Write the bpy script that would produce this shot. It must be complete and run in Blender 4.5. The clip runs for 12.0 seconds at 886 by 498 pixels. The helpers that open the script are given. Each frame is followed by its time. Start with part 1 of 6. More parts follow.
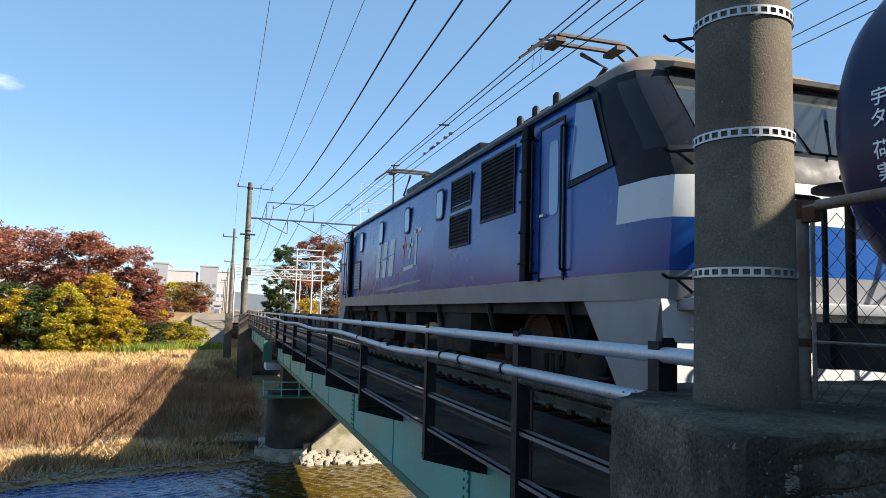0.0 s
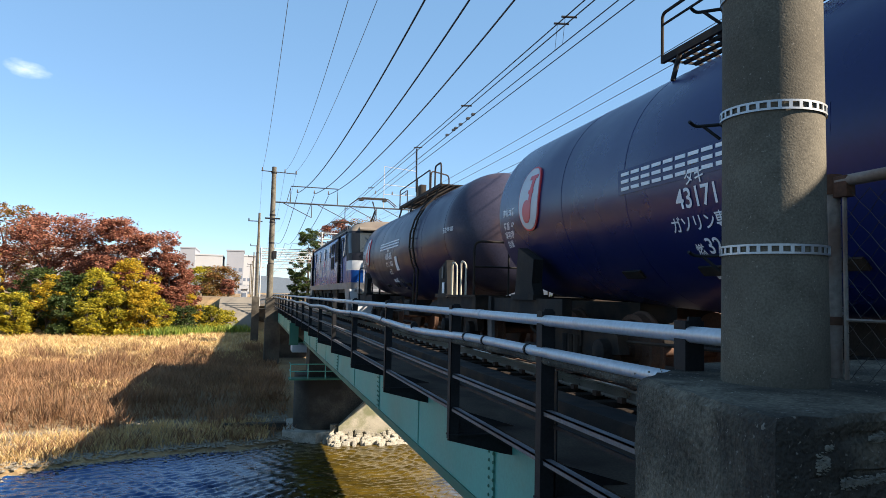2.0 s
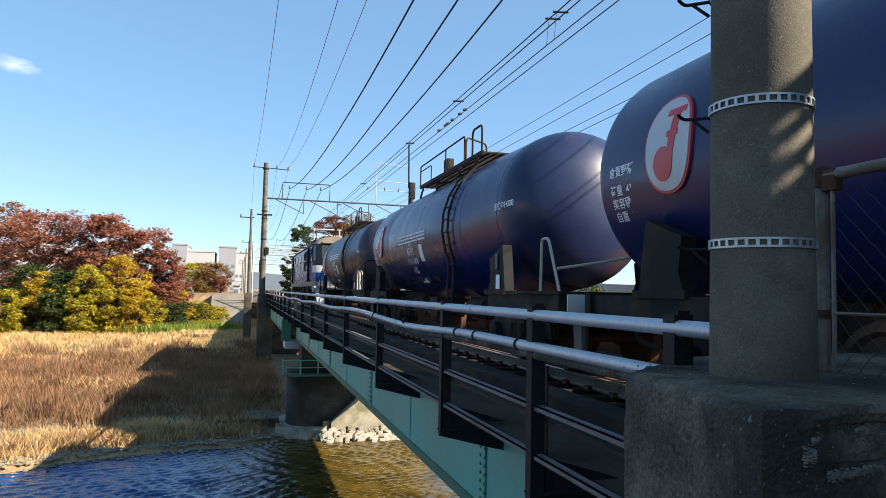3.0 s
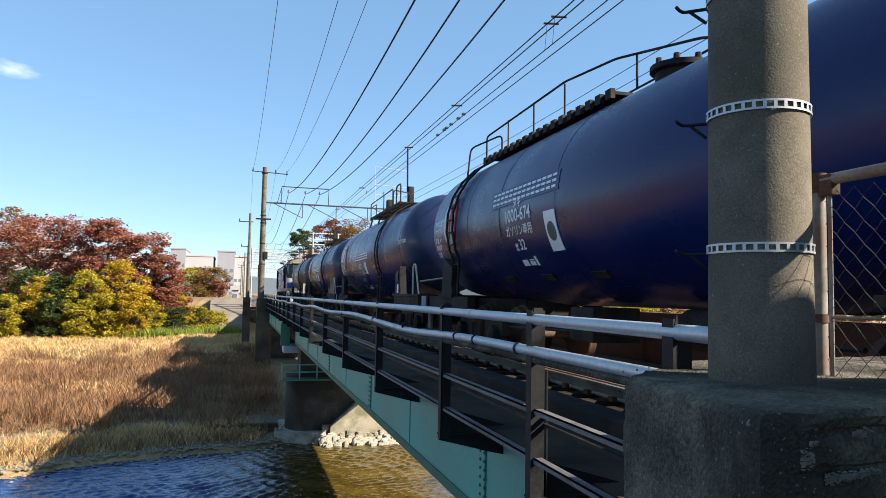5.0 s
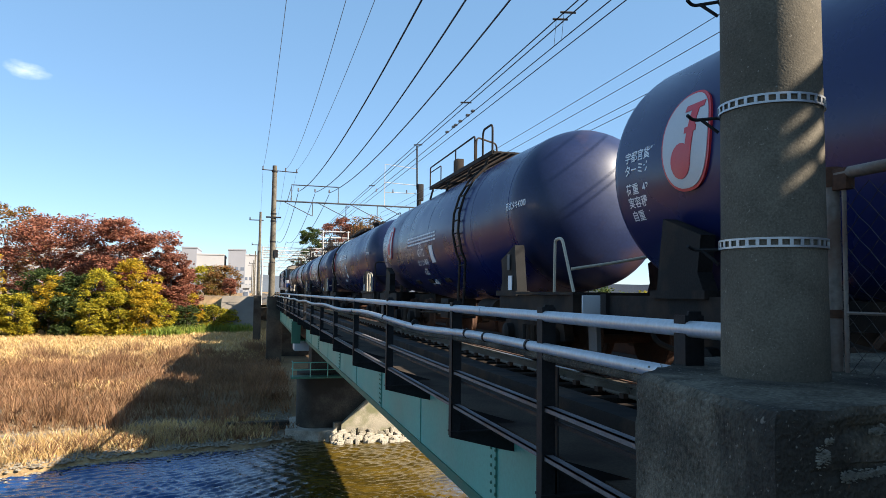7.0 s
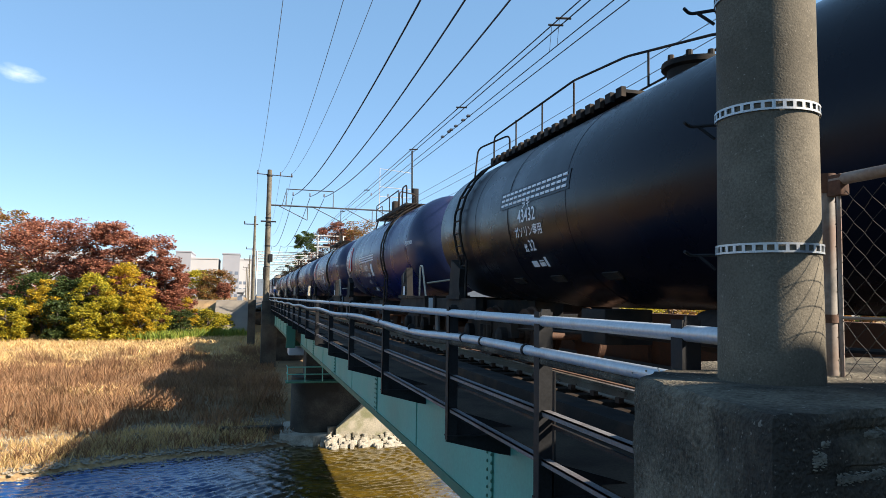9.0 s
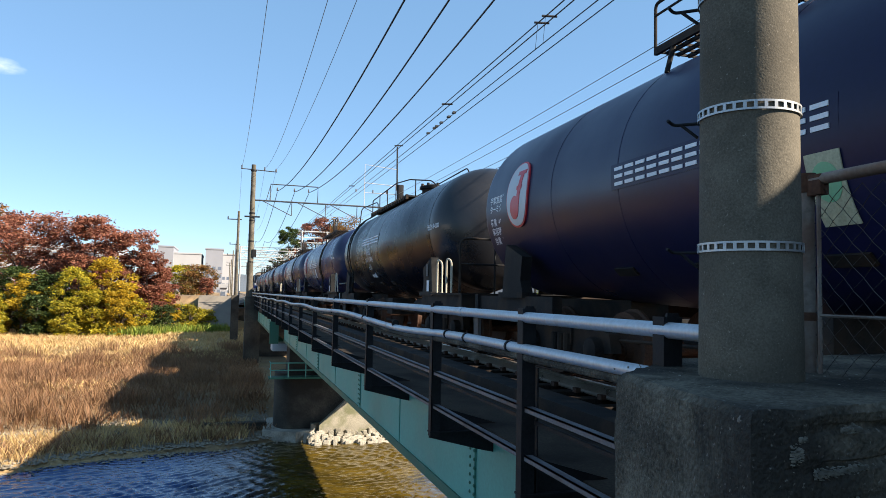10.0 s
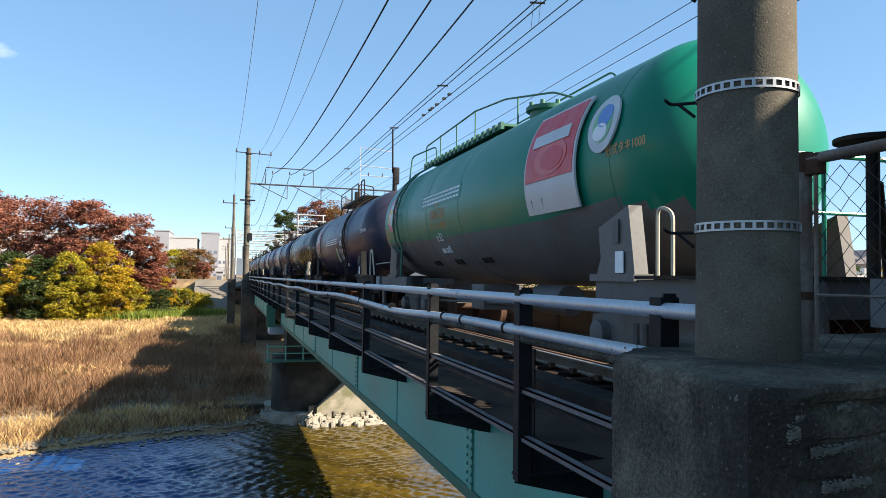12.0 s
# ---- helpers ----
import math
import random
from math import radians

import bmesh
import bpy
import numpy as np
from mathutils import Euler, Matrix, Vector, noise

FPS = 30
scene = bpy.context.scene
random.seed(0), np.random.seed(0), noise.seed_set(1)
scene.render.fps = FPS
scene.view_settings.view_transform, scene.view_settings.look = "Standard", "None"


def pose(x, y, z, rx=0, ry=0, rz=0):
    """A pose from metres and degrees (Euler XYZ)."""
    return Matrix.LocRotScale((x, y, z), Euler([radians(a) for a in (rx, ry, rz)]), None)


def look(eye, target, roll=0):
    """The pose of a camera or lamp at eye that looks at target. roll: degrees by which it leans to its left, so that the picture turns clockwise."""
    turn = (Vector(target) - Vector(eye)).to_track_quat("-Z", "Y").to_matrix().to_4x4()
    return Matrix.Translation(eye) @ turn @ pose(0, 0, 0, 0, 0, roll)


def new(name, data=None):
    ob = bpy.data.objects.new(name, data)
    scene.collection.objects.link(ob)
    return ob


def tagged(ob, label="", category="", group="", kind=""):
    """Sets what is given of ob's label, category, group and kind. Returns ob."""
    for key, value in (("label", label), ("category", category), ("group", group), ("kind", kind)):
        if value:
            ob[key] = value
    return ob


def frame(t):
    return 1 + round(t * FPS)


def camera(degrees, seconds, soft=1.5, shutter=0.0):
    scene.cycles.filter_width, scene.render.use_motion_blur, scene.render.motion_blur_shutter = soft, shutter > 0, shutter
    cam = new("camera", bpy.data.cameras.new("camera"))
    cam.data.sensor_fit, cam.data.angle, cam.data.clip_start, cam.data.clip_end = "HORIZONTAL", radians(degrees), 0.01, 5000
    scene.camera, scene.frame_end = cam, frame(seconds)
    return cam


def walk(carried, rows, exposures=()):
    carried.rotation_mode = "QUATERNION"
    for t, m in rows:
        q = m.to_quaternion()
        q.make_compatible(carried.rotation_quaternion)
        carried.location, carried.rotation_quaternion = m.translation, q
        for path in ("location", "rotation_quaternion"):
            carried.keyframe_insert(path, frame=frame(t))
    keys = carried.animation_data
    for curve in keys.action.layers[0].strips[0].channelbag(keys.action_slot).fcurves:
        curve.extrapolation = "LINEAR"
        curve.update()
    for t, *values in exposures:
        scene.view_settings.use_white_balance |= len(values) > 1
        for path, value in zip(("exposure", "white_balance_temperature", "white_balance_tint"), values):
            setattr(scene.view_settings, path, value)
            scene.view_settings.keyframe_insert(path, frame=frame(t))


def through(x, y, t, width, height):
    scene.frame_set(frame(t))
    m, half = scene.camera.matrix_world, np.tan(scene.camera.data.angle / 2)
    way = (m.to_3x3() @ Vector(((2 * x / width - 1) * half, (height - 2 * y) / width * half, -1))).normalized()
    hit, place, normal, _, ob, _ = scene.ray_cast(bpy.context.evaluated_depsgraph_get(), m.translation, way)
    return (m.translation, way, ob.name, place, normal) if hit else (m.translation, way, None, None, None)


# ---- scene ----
cam = camera(63.2, 12.0, soft=0.8)
PATH = [
    (0, -4.771, -0.014, 1.106, 5.23, 1.70, -16.74),
    (0.5, -4.753, 0.003, 1.110, 4.77, 1.44, -17.47),
    (1, -4.751, 0.021, 1.099, 4.00, 1.67, -15.65),
    (1.5, -4.750, 0.023, 1.102, 3.74, 1.16, -15.00),
    (2, -4.757, 0.006, 1.101, 3.76, 1.27, -14.87),
    (2.5, -4.750, -0.000, 1.100, 3.67, 1.10, -15.34),
    (3, -4.740, 0.012, 1.096, 3.45, 1.10, -15.45),
    (5, -4.749, -0.003, 1.100, 3.76, 0.98, -15.54),
    (5.5, -4.747, 0.005, 1.104, 3.67, 0.73, -15.02),
    (6, -4.751, 0.006, 1.100, 3.69, 0.82, -14.77),
    (6.5, -4.749, 0.011, 1.099, 3.59, 0.72, -14.70),
    (7, -4.745, 0.009, 1.099, 3.54, 0.74, -14.76),
    (9, -4.766, -0.005, 1.099, 3.90, 0.80, -15.18),
    (9.5, -4.768, -0.011, 1.100, 3.94, 0.93, -15.45),
    (10, -4.766, -0.009, 1.096, 3.66, 1.14, -16.41),
    (10.5, -4.767, -0.011, 1.094, 3.42, 1.27, -17.59),
    (11, -4.778, -0.018, 1.094, 3.00, 1.34, -17.68),
    (11.5, -4.775, -0.015, 1.093, 2.78, 1.28, -17.38),
    (12, -4.763, 0.002, 1.093, 2.28, 0.78, -16.73),
]


def lens_pose(x, y, z, pitch, roll, yaw):
    a, b = radians(yaw), radians(pitch)
    ahead = Vector((-math.sin(a) * math.cos(b), math.cos(a) * math.cos(b), math.sin(b)))
    eye = Vector((x, y, z))
    return look(eye, eye + 2 * ahead, roll)


walk(cam, [(t, lens_pose(*row)) for t, *row in PATH])
scene.view_settings.exposure = 1.6

# ---- light ----
TO_SUN = Vector((0.840, -0.520, 0.655)).normalized()
world = bpy.data.worlds.new("sky")
scene.world = world
world.use_nodes = True
sky = world.node_tree.nodes.new("ShaderNodeTexSky")
sky.sky_type = "NISHITA"
sky.sun_disc = False
sky.sun_elevation = math.asin(TO_SUN.z)
sky.sun_rotation = radians(121.8)
sky.altitude = 1500
sky.air_density, sky.dust_density, sky.ozone_density = 1.0, 0.15, 2.5
back = world.node_tree.nodes["Background"]
haze = world.node_tree.nodes.new("ShaderNodeMix")
haze.data_type = "RGBA"
haze.inputs[0].default_value = 0.45
haze.inputs[7].default_value = (1.35, 2.8, 4.5, 1)
world.node_tree.links.new(sky.outputs[0], haze.inputs[6])
world.node_tree.links.new(haze.outputs[2], back.inputs[0])
back.inputs[1].default_value = 0.07
sun = new("sun", bpy.data.lights.new("sun", "SUN"))
sun.data.energy, sun.data.angle, sun.data.color = 5.0, radians(0.5), (1.0, 0.89, 0.74)
sun.matrix_world = look(TO_SUN * 60, (0, 0, 0))


# ---- materials ----
def material(name, base, rough=0.6, metal=0.0, vary=0.12, grain=6.0, bump=0.0, fine=60.0, second=None, mix=0.5,
             patch=0.7, coat=0.0, shift=0.0, world_space=True, sharp=(0.45, 0.62), spec=0.5, speck=None):
    """base varied at two scales; second: a colour of stains or patches mixed over it."""
    m = bpy.data.materials.new(name)
    m.use_nodes = True
    nodes, link = m.node_tree.nodes, m.node_tree.links.new
    b = nodes["Principled BSDF"]
    b.inputs["Roughness"].default_value, b.inputs["Metallic"].default_value = rough, metal
    if coat:
        b.inputs["Coat Weight"].default_value, b.inputs["Coat Roughness"].default_value = coat, 0.06
    b.inputs["Specular IOR Level"].default_value = spec
    co = nodes.new("ShaderNodeTexCoord")

    def tex(scale, detail):
        n = nodes.new("ShaderNodeTexNoise")
        n.inputs["Scale"].default_value, n.inputs["Detail"].default_value = scale, detail
        link(co.outputs["Object"], n.inputs["Vector"])
        return n

    a, c = tex(grain, 5), tex(fine, 3)
    add = nodes.new("ShaderNodeMath")
    add.operation = "ADD"
    link(a.outputs[0], add.inputs[0]), link(c.outputs[0], add.inputs[1])
    ramp = nodes.new("ShaderNodeMapRange")
    ramp.inputs["From Min"].default_value, ramp.inputs["From Max"].default_value = 0.7, 1.3
    ramp.inputs["To Min"].default_value, ramp.inputs["To Max"].default_value = 1 - vary, 1 + vary
    link(add.outputs[0], ramp.inputs["Value"])
    hue = nodes.new("ShaderNodeHueSaturation")
    hue.inputs["Color"].default_value = (*base, 1)
    link(ramp.outputs[0], hue.inputs["Value"])
    out = hue.outputs[0]
    if second:
        s = tex(patch, 6)
        k = nodes.new("ShaderNodeMapRange")
        k.inputs["From Min"].default_value, k.inputs["From Max"].default_value = sharp
        k.inputs["To Max"].default_value = mix
        link(s.outputs[0], k.inputs["Value"])
        mx = nodes.new("ShaderNodeMix")
        mx.data_type = "RGBA"
        link(k.outputs[0], mx.inputs[0]), link(out, mx.inputs[6])
        mx.inputs[7].default_value = (*second, 1)
        out = mx.outputs[2]
    if speck:
        g = tex(speck[0], 2)
        k = nodes.new("ShaderNodeMapRange")
        k.inputs["From Min"].default_value, k.inputs["From Max"].default_value = speck[1], speck[1] + 0.06
        k.inputs["To Max"].default_value = 0.85
        link(g.outputs[0], k.inputs["Value"])
        mx = nodes.new("ShaderNodeMix")
        mx.data_type = "RGBA"
        link(k.outputs[0], mx.inputs[0]), link(out, mx.inputs[6])
        mx.inputs[7].default_value = (*speck[2], 1)
        out = mx.outputs[2]
    if shift:
        info = nodes.new("ShaderNodeNewGeometry" if shift < 0 else "ShaderNodeObjectInfo")
        h2 = nodes.new("ShaderNodeHueSaturation")
        r2 = nodes.new("ShaderNodeMapRange")
        r2.inputs["To Min"].default_value, r2.inputs["To Max"].default_value = 1 - abs(shift), 1 + abs(shift)
        link(info.outputs["Random Per Island" if shift < 0 else "Random"], r2.inputs["Value"])
        link(r2.outputs[0], h2.inputs["Value"]), link(out, h2.inputs["Color"])
        out = h2.outputs[0]
    link(out, b.inputs["Base Color"])
    rr = nodes.new("ShaderNodeMapRange")
    rr.inputs["From Min"].default_value, rr.inputs["From Max"].default_value = 0.3, 0.7
    rr.inputs["To Min"].default_value, rr.inputs["To Max"].default_value = max(rough - 0.08, 0.03), min(rough + 0.1, 1)
    link(a.outputs[0], rr.inputs["Value"]), link(rr.outputs[0], b.inputs["Roughness"])
    if bump:
        bp = nodes.new("ShaderNodeBump")
        bp.inputs["Strength"].default_value, bp.inputs["Distance"].default_value = 0.6, bump
        link(add.outputs[0], bp.inputs["Height"]), link(bp.outputs[0], b.inputs["Normal"])
    return m


def leafy(name, cols, through=0.35):
    """Leaves: colours picked leaf clump by leaf clump, some light let through."""
    m = bpy.data.materials.new(name)
    m.use_nodes = True
    nodes, link = m.node_tree.nodes, m.node_tree.links.new
    b = nodes["Principled BSDF"]
    b.inputs["Roughness"].default_value = 0.6
    b.inputs["Specular IOR Level"].default_value = 0.25
    geo = nodes.new("ShaderNodeNewGeometry")
    ramp = nodes.new("ShaderNodeValToRGB")
    e = ramp.color_ramp.elements
    while len(e) < len(cols):
        e.new(0.5)
    for n, c in enumerate(cols):
        e[n].position, e[n].color = n / max(1, len(cols) - 1), (*c, 1)
    link(geo.outputs["Random Per Island"], ramp.inputs[0])
    co = nodes.new("ShaderNodeTexCoord")
    nz = nodes.new("ShaderNodeTexNoise")
    nz.inputs["Scale"].default_value, nz.inputs["Detail"].default_value = 0.5, 3
    link(co.outputs["Object"], nz.inputs["Vector"])
    mr = nodes.new("ShaderNodeMapRange")
    mr.inputs["From Min"].default_value, mr.inputs["From Max"].default_value = 0.3, 0.7
    mr.inputs["To Min"].default_value, mr.inputs["To Max"].default_value = 0.7, 1.3
    link(nz.outputs[0], mr.inputs["Value"])
    hue = nodes.new("ShaderNodeHueSaturation")
    link(ramp.outputs[0], hue.inputs["Color"]), link(mr.outputs[0], hue.inputs["Value"])
    link(hue.outputs[0], b.inputs["Base Color"])
    tr = nodes.new("ShaderNodeBsdfTranslucent")
    link(hue.outputs[0], tr.inputs[0])
    mx = nodes.new("ShaderNodeMixShader")
    mx.inputs[0].default_value = through
    link(b.outputs[0], mx.inputs[1]), link(tr.outputs[0], mx.inputs[2])
    link(mx.outputs[0], nodes["Material Output"].inputs[0])
    return m


def glassy(name, tint, alpha_mix=0.5):
    """Dark cab glass: mirrors the sky, lets a little through."""
    m = bpy.data.materials.new(name)
    m.use_nodes = True
    b = m.node_tree.nodes["Principled BSDF"]
    b.inputs["Base Color"].default_value = (*tint, 1)
    b.inputs["Roughness"].default_value = 0.04
    b.inputs["Transmission Weight"].default_value = alpha_mix
    b.inputs["IOR"].default_value = 1.5
    return m


def water_material():
    m = bpy.data.materials.new("river_water")
    m.use_nodes = True
    nodes, link = m.node_tree.nodes, m.node_tree.links.new
    b = nodes["Principled BSDF"]
    b.inputs["Roughness"].default_value = 0.04
    b.inputs["IOR"].default_value = 1.45
    co = nodes.new("ShaderNodeTexCoord")
    mp = nodes.new("ShaderNodeMapping")
    mp.inputs["Rotation"].default_value[2] = radians(20)
    mp.inputs["Scale"].default_value = (1.0, 2.6, 1.0)
    link(co.outputs["Object"], mp.inputs["Vector"])
    a = nodes.new("ShaderNodeTexNoise")
    a.inputs["Scale"].default_value, a.inputs["Detail"].default_value, a.inputs["Distortion"].default_value = 2.3, 4, 0.6
    c = nodes.new("ShaderNodeTexNoise")
    c.inputs["Scale"].default_value, c.inputs["Detail"].default_value = 0.5, 2
    link(mp.outputs[0], a.inputs["Vector"]), link(mp.outputs[0], c.inputs["Vector"])
    add = nodes.new("ShaderNodeMath")
    add.operation = "MULTIPLY_ADD"
    add.inputs[1].default_value = 0.55
    link(c.outputs[0], add.inputs[0]), link(a.outputs[0], add.inputs[2])
    bp = nodes.new("ShaderNodeBump")
    bp.inputs["Strength"].default_value, bp.inputs["Distance"].default_value = 1.0, 0.02
    link(add.outputs[0], bp.inputs["Height"]), link(bp.outputs[0], b.inputs["Normal"])
    bed = nodes.new("ShaderNodeTexNoise")
    bed.inputs["Scale"].default_value, bed.inputs["Detail"].default_value = 0.9, 6
    link(co.outputs["Object"], bed.inputs["Vector"])
    ramp = nodes.new("ShaderNodeValToRGB")
    e = ramp.color_ramp.elements
    e[0].position, e[0].color = 0.3, (0.03, 0.021, 0.004, 1)
    e[1].position, e[1].color = 0.75, (0.105, 0.068, 0.01, 1)
    link(bed.outputs[0], ramp.inputs[0])
    # reflected sky painted as blue base away from the bridge, brown bed beside it
    sep, mr, sky_mix = nodes.new("ShaderNodeSeparateXYZ"), nodes.new("ShaderNodeMapRange"), nodes.new("ShaderNodeMix")
    sky_mix.data_type = "RGBA"
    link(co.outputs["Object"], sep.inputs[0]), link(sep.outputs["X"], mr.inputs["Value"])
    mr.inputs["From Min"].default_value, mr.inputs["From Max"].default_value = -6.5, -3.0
    sky_mix.inputs[6].default_value = (0.006, 0.036, 0.125, 1)
    link(mr.outputs[0], sky_mix.inputs[0]), link(ramp.outputs[0], sky_mix.inputs[7]), link(sky_mix.outputs[2], b.inputs["Base Color"])
    # tint pushes the mirrored sky further to blue
    b.inputs["Specular Tint"].default_value = (0.3, 0.55, 1.0, 1)
    return m


M = {}
M["concrete_old"] = material("weathered_concrete", (0.115, 0.1, 0.076), 0.95, vary=0.6, grain=7, fine=70, bump=0.03, spec=0.12, speck=(75, 0.66, (0.2, 0.185, 0.16)), second=(0.03, 0.027, 0.024), mix=0.85, patch=2.6, sharp=(0.4, 0.62))
M["concrete_pole"] = material("pole_concrete", (0.125, 0.109, 0.084), 0.9, vary=0.35, grain=9, fine=150, bump=0.002, spec=0.12, speck=(110, 0.68, (0.25, 0.22, 0.18)), second=(0.05, 0.043, 0.033), mix=0.5, patch=2.2)
M["concrete"] = material("grey_concrete", (0.169, 0.1456, 0.1144), 0.9, vary=0.2, grain=1.2, fine=20, bump=0.01, second=(0.13, 0.1105, 0.091), mix=0.7, patch=0.6)
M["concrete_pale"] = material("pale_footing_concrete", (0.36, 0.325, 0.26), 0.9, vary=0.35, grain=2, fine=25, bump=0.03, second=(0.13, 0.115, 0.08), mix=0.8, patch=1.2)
# stained concrete with the pier's shade put into a darker base colour
M["concrete_pier"] = material("shaded_stained_concrete", (0.075, 0.064, 0.05), 0.9, vary=0.4, grain=1.5, fine=25, bump=0.012, spec=0.2, second=(0.03, 0.025, 0.02), mix=0.9, patch=0.7)
# mossy concrete, made pale for the patch of sun on the pier
M["concrete_sunlit"] = material("sunlit_mossy_concrete", (0.3, 0.265, 0.2), 0.9, vary=0.3, grain=2, fine=25, bump=0.02, second=(0.12, 0.125, 0.05), mix=0.8, patch=1.6, sharp=(0.5, 0.66))
M["spall"] = material("broken_concrete", (0.22, 0.205, 0.17), 0.95, vary=0.4, grain=14, fine=80, bump=0.02)
M["galv"] = material("galvanised_pipe", (0.42, 0.45, 0.48), 0.42, 0.45, vary=0.15, grain=5, fine=50, second=(0.22, 0.18, 0.14), mix=0.6, patch=2.5, sharp=(0.55, 0.7))
M["bar_dull"] = material("dull_zinc_bar", (0.13, 0.125, 0.13), 0.6, 0.2, vary=0.3, grain=5, fine=50, second=(0.07, 0.045, 0.035), mix=0.7, patch=3, sharp=(0.5, 0.7))
M["steel_dark"] = material("dark_painted_steel", (0.012, 0.012, 0.013), 0.6, vary=0.4, grain=8, fine=70, bump=0.001, second=(0.06, 0.03, 0.016), mix=0.5, patch=3, sharp=(0.58, 0.72), spec=0.2)
M["rust"] = material("rusty_steel", (0.077, 0.035, 0.0182), 0.85, vary=0.4, grain=6, fine=60, bump=0.002)
M["rail"] = material("rail_steel", (0.3, 0.25, 0.2), 0.35, 0.8, vary=0.2)
M["sleeper"] = material("old_sleeper_wood", (0.03, 0.022, 0.017), 0.95, spec=0.1, vary=0.4, grain=8, fine=60, bump=0.006, shift=0.25)
M["deck"] = material("walkway_plate", (0.05, 0.038, 0.028), 0.9, vary=0.4, grain=3, fine=50, bump=0.003, spec=0.1, second=(0.018, 0.013, 0.011), mix=0.8, patch=1.5)
M["green_paint"] = material("girder_green_paint", (0.095, 0.33, 0.265), 0.5, vary=0.12, grain=1.2, fine=30, second=(0.085, 0.19, 0.135), mix=0.55, patch=0.5, sharp=(0.5, 0.75))
# serves real dark green paint and girder faces coloured for shade
M["green_dark"] = material("dark_green_paint_and_shade", (0.03, 0.13, 0.08), 0.55, vary=0.15, grain=2)
M["navy"] = material("navy_tank_paint", (0.0085, 0.0105, 0.045), 0.34, spec=0.2, vary=0.15, grain=0.8, fine=25, second=(0.018, 0.016, 0.04), mix=0.5, patch=0.35)
M["navy2"] = material("bright_navy_paint", (0.005, 0.012, 0.08), 0.28, spec=0.25, vary=0.12, grain=0.8, fine=25, second=(0.014, 0.017, 0.055), mix=0.4, patch=0.4)
M["black_tank"] = material("black_tank_paint", (0.005, 0.0055, 0.011), 0.27, spec=0.13, vary=0.15, grain=0.8, fine=25, second=(0.012, 0.011, 0.013), mix=0.4, patch=0.5)
# rear dome copies of the tank paint, paler for the sun on them, with rust
M["end_navy"] = material("sunlit_navy_tank_end", (0.036, 0.034, 0.056), 0.42, spec=0.3, vary=0.25, grain=1.2, fine=30, second=(0.075, 0.04, 0.026), mix=0.6, patch=0.9, sharp=(0.5, 0.7))
M["end_navy2"] = material("sunlit_blue_tank_end", (0.014, 0.022, 0.064), 0.36, spec=0.4, vary=0.2, grain=1.2, fine=30, second=(0.075, 0.036, 0.02), mix=0.7, patch=0.8, sharp=(0.55, 0.7))
M["end_black"] = material("sunlit_black_tank_end", (0.014, 0.0142, 0.017), 0.33, vary=0.2, grain=1.2, fine=30)
M["tank_green"] = material("green_tank_paint", (0.0, 0.17, 0.1), 0.38, spec=0.35, vary=0.08, grain=0.8, second=(0.01, 0.15, 0.09), mix=0.4, patch=0.5)
M["tank_grey"] = material("grey_tank_paint", (0.13, 0.125, 0.12), 0.6, spec=0.3, vary=0.15, grain=0.8, fine=20, second=(0.09, 0.07, 0.055), mix=0.7, patch=0.5)
M["frame_black"] = material("underframe_black", (0.011, 0.0105, 0.0105), 0.75, spec=0.2, vary=0.4, grain=5, fine=50, bump=0.002, second=(0.055, 0.035, 0.022), mix=0.7, patch=2)
M["frame_grey"] = material("underframe_grey", (0.09, 0.09, 0.092), 0.65, vary=0.2, grain=5, fine=50, second=(0.08, 0.06, 0.045), mix=0.6, patch=2)
M["blue"] = material("locomotive_blue", (0.004, 0.06, 0.27), 0.26, spec=0.35, vary=0.06, grain=0.7, second=(0.02, 0.045, 0.13), mix=0.35, patch=0.5)
M["slate"] = material("locomotive_dark_grey", (0.009, 0.01, 0.015), 0.5, spec=0.12, vary=0.08)
M["sill_grey"] = material("locomotive_sill_grey", (0.19, 0.197, 0.215), 0.45, vary=0.1, second=(0.15, 0.135, 0.12), mix=0.5, patch=1.0)
M["roof_tan"] = material("dusty_roof_paint", (0.162, 0.129, 0.096), 0.7, vary=0.2, grain=2, second=(0.084, 0.06, 0.048), mix=0.6, patch=1.0)
M["white"] = material("white_paint", (0.5, 0.51, 0.52), 0.4, vary=0.05, second=(0.4, 0.4, 0.4), mix=0.3, patch=1.5)
M["letter"] = material("white_lettering", (0.74, 0.75, 0.77), 0.5, vary=0.05, grain=30)
M["yellow_white"] = material("cream_handrail_paint", (0.42, 0.371, 0.28), 0.5, vary=0.1)
M["red"] = material("red_paint", (0.55, 0.03, 0.04), 0.4, vary=0.08)
M["pink"] = material("pink_paint", (0.6, 0.12, 0.2), 0.4, vary=0.05)
M["swirl_red"] = material("light_red_paint", (0.62, 0.09, 0.08), 0.4, vary=0.08)
M["yellow"] = material("yellow_paint", (0.8, 0.55, 0.08), 0.5, vary=0.05)
M["badge"] = material("faded_badge_paint", (0.42, 0.42, 0.28), 0.6, vary=0.2, grain=20)
M["gold"] = material("worn_gold_letters", (0.45, 0.22, 0.06), 0.6, vary=0.15, grain=20)
M["emblem_blue"] = material("emblem_blue_paint", (0.12, 0.25, 0.55), 0.5, vary=0.05)
M["emblem_green"] = material("emblem_green_paint", (0.2, 0.45, 0.25), 0.5, vary=0.05)
M["louvre"] = material("louvre_black", (0.005, 0.005, 0.006), 0.7, spec=0.1, vary=0.2)
M["glass"] = glassy("dark_cab_glass", (0.1, 0.12, 0.13), 0.75)
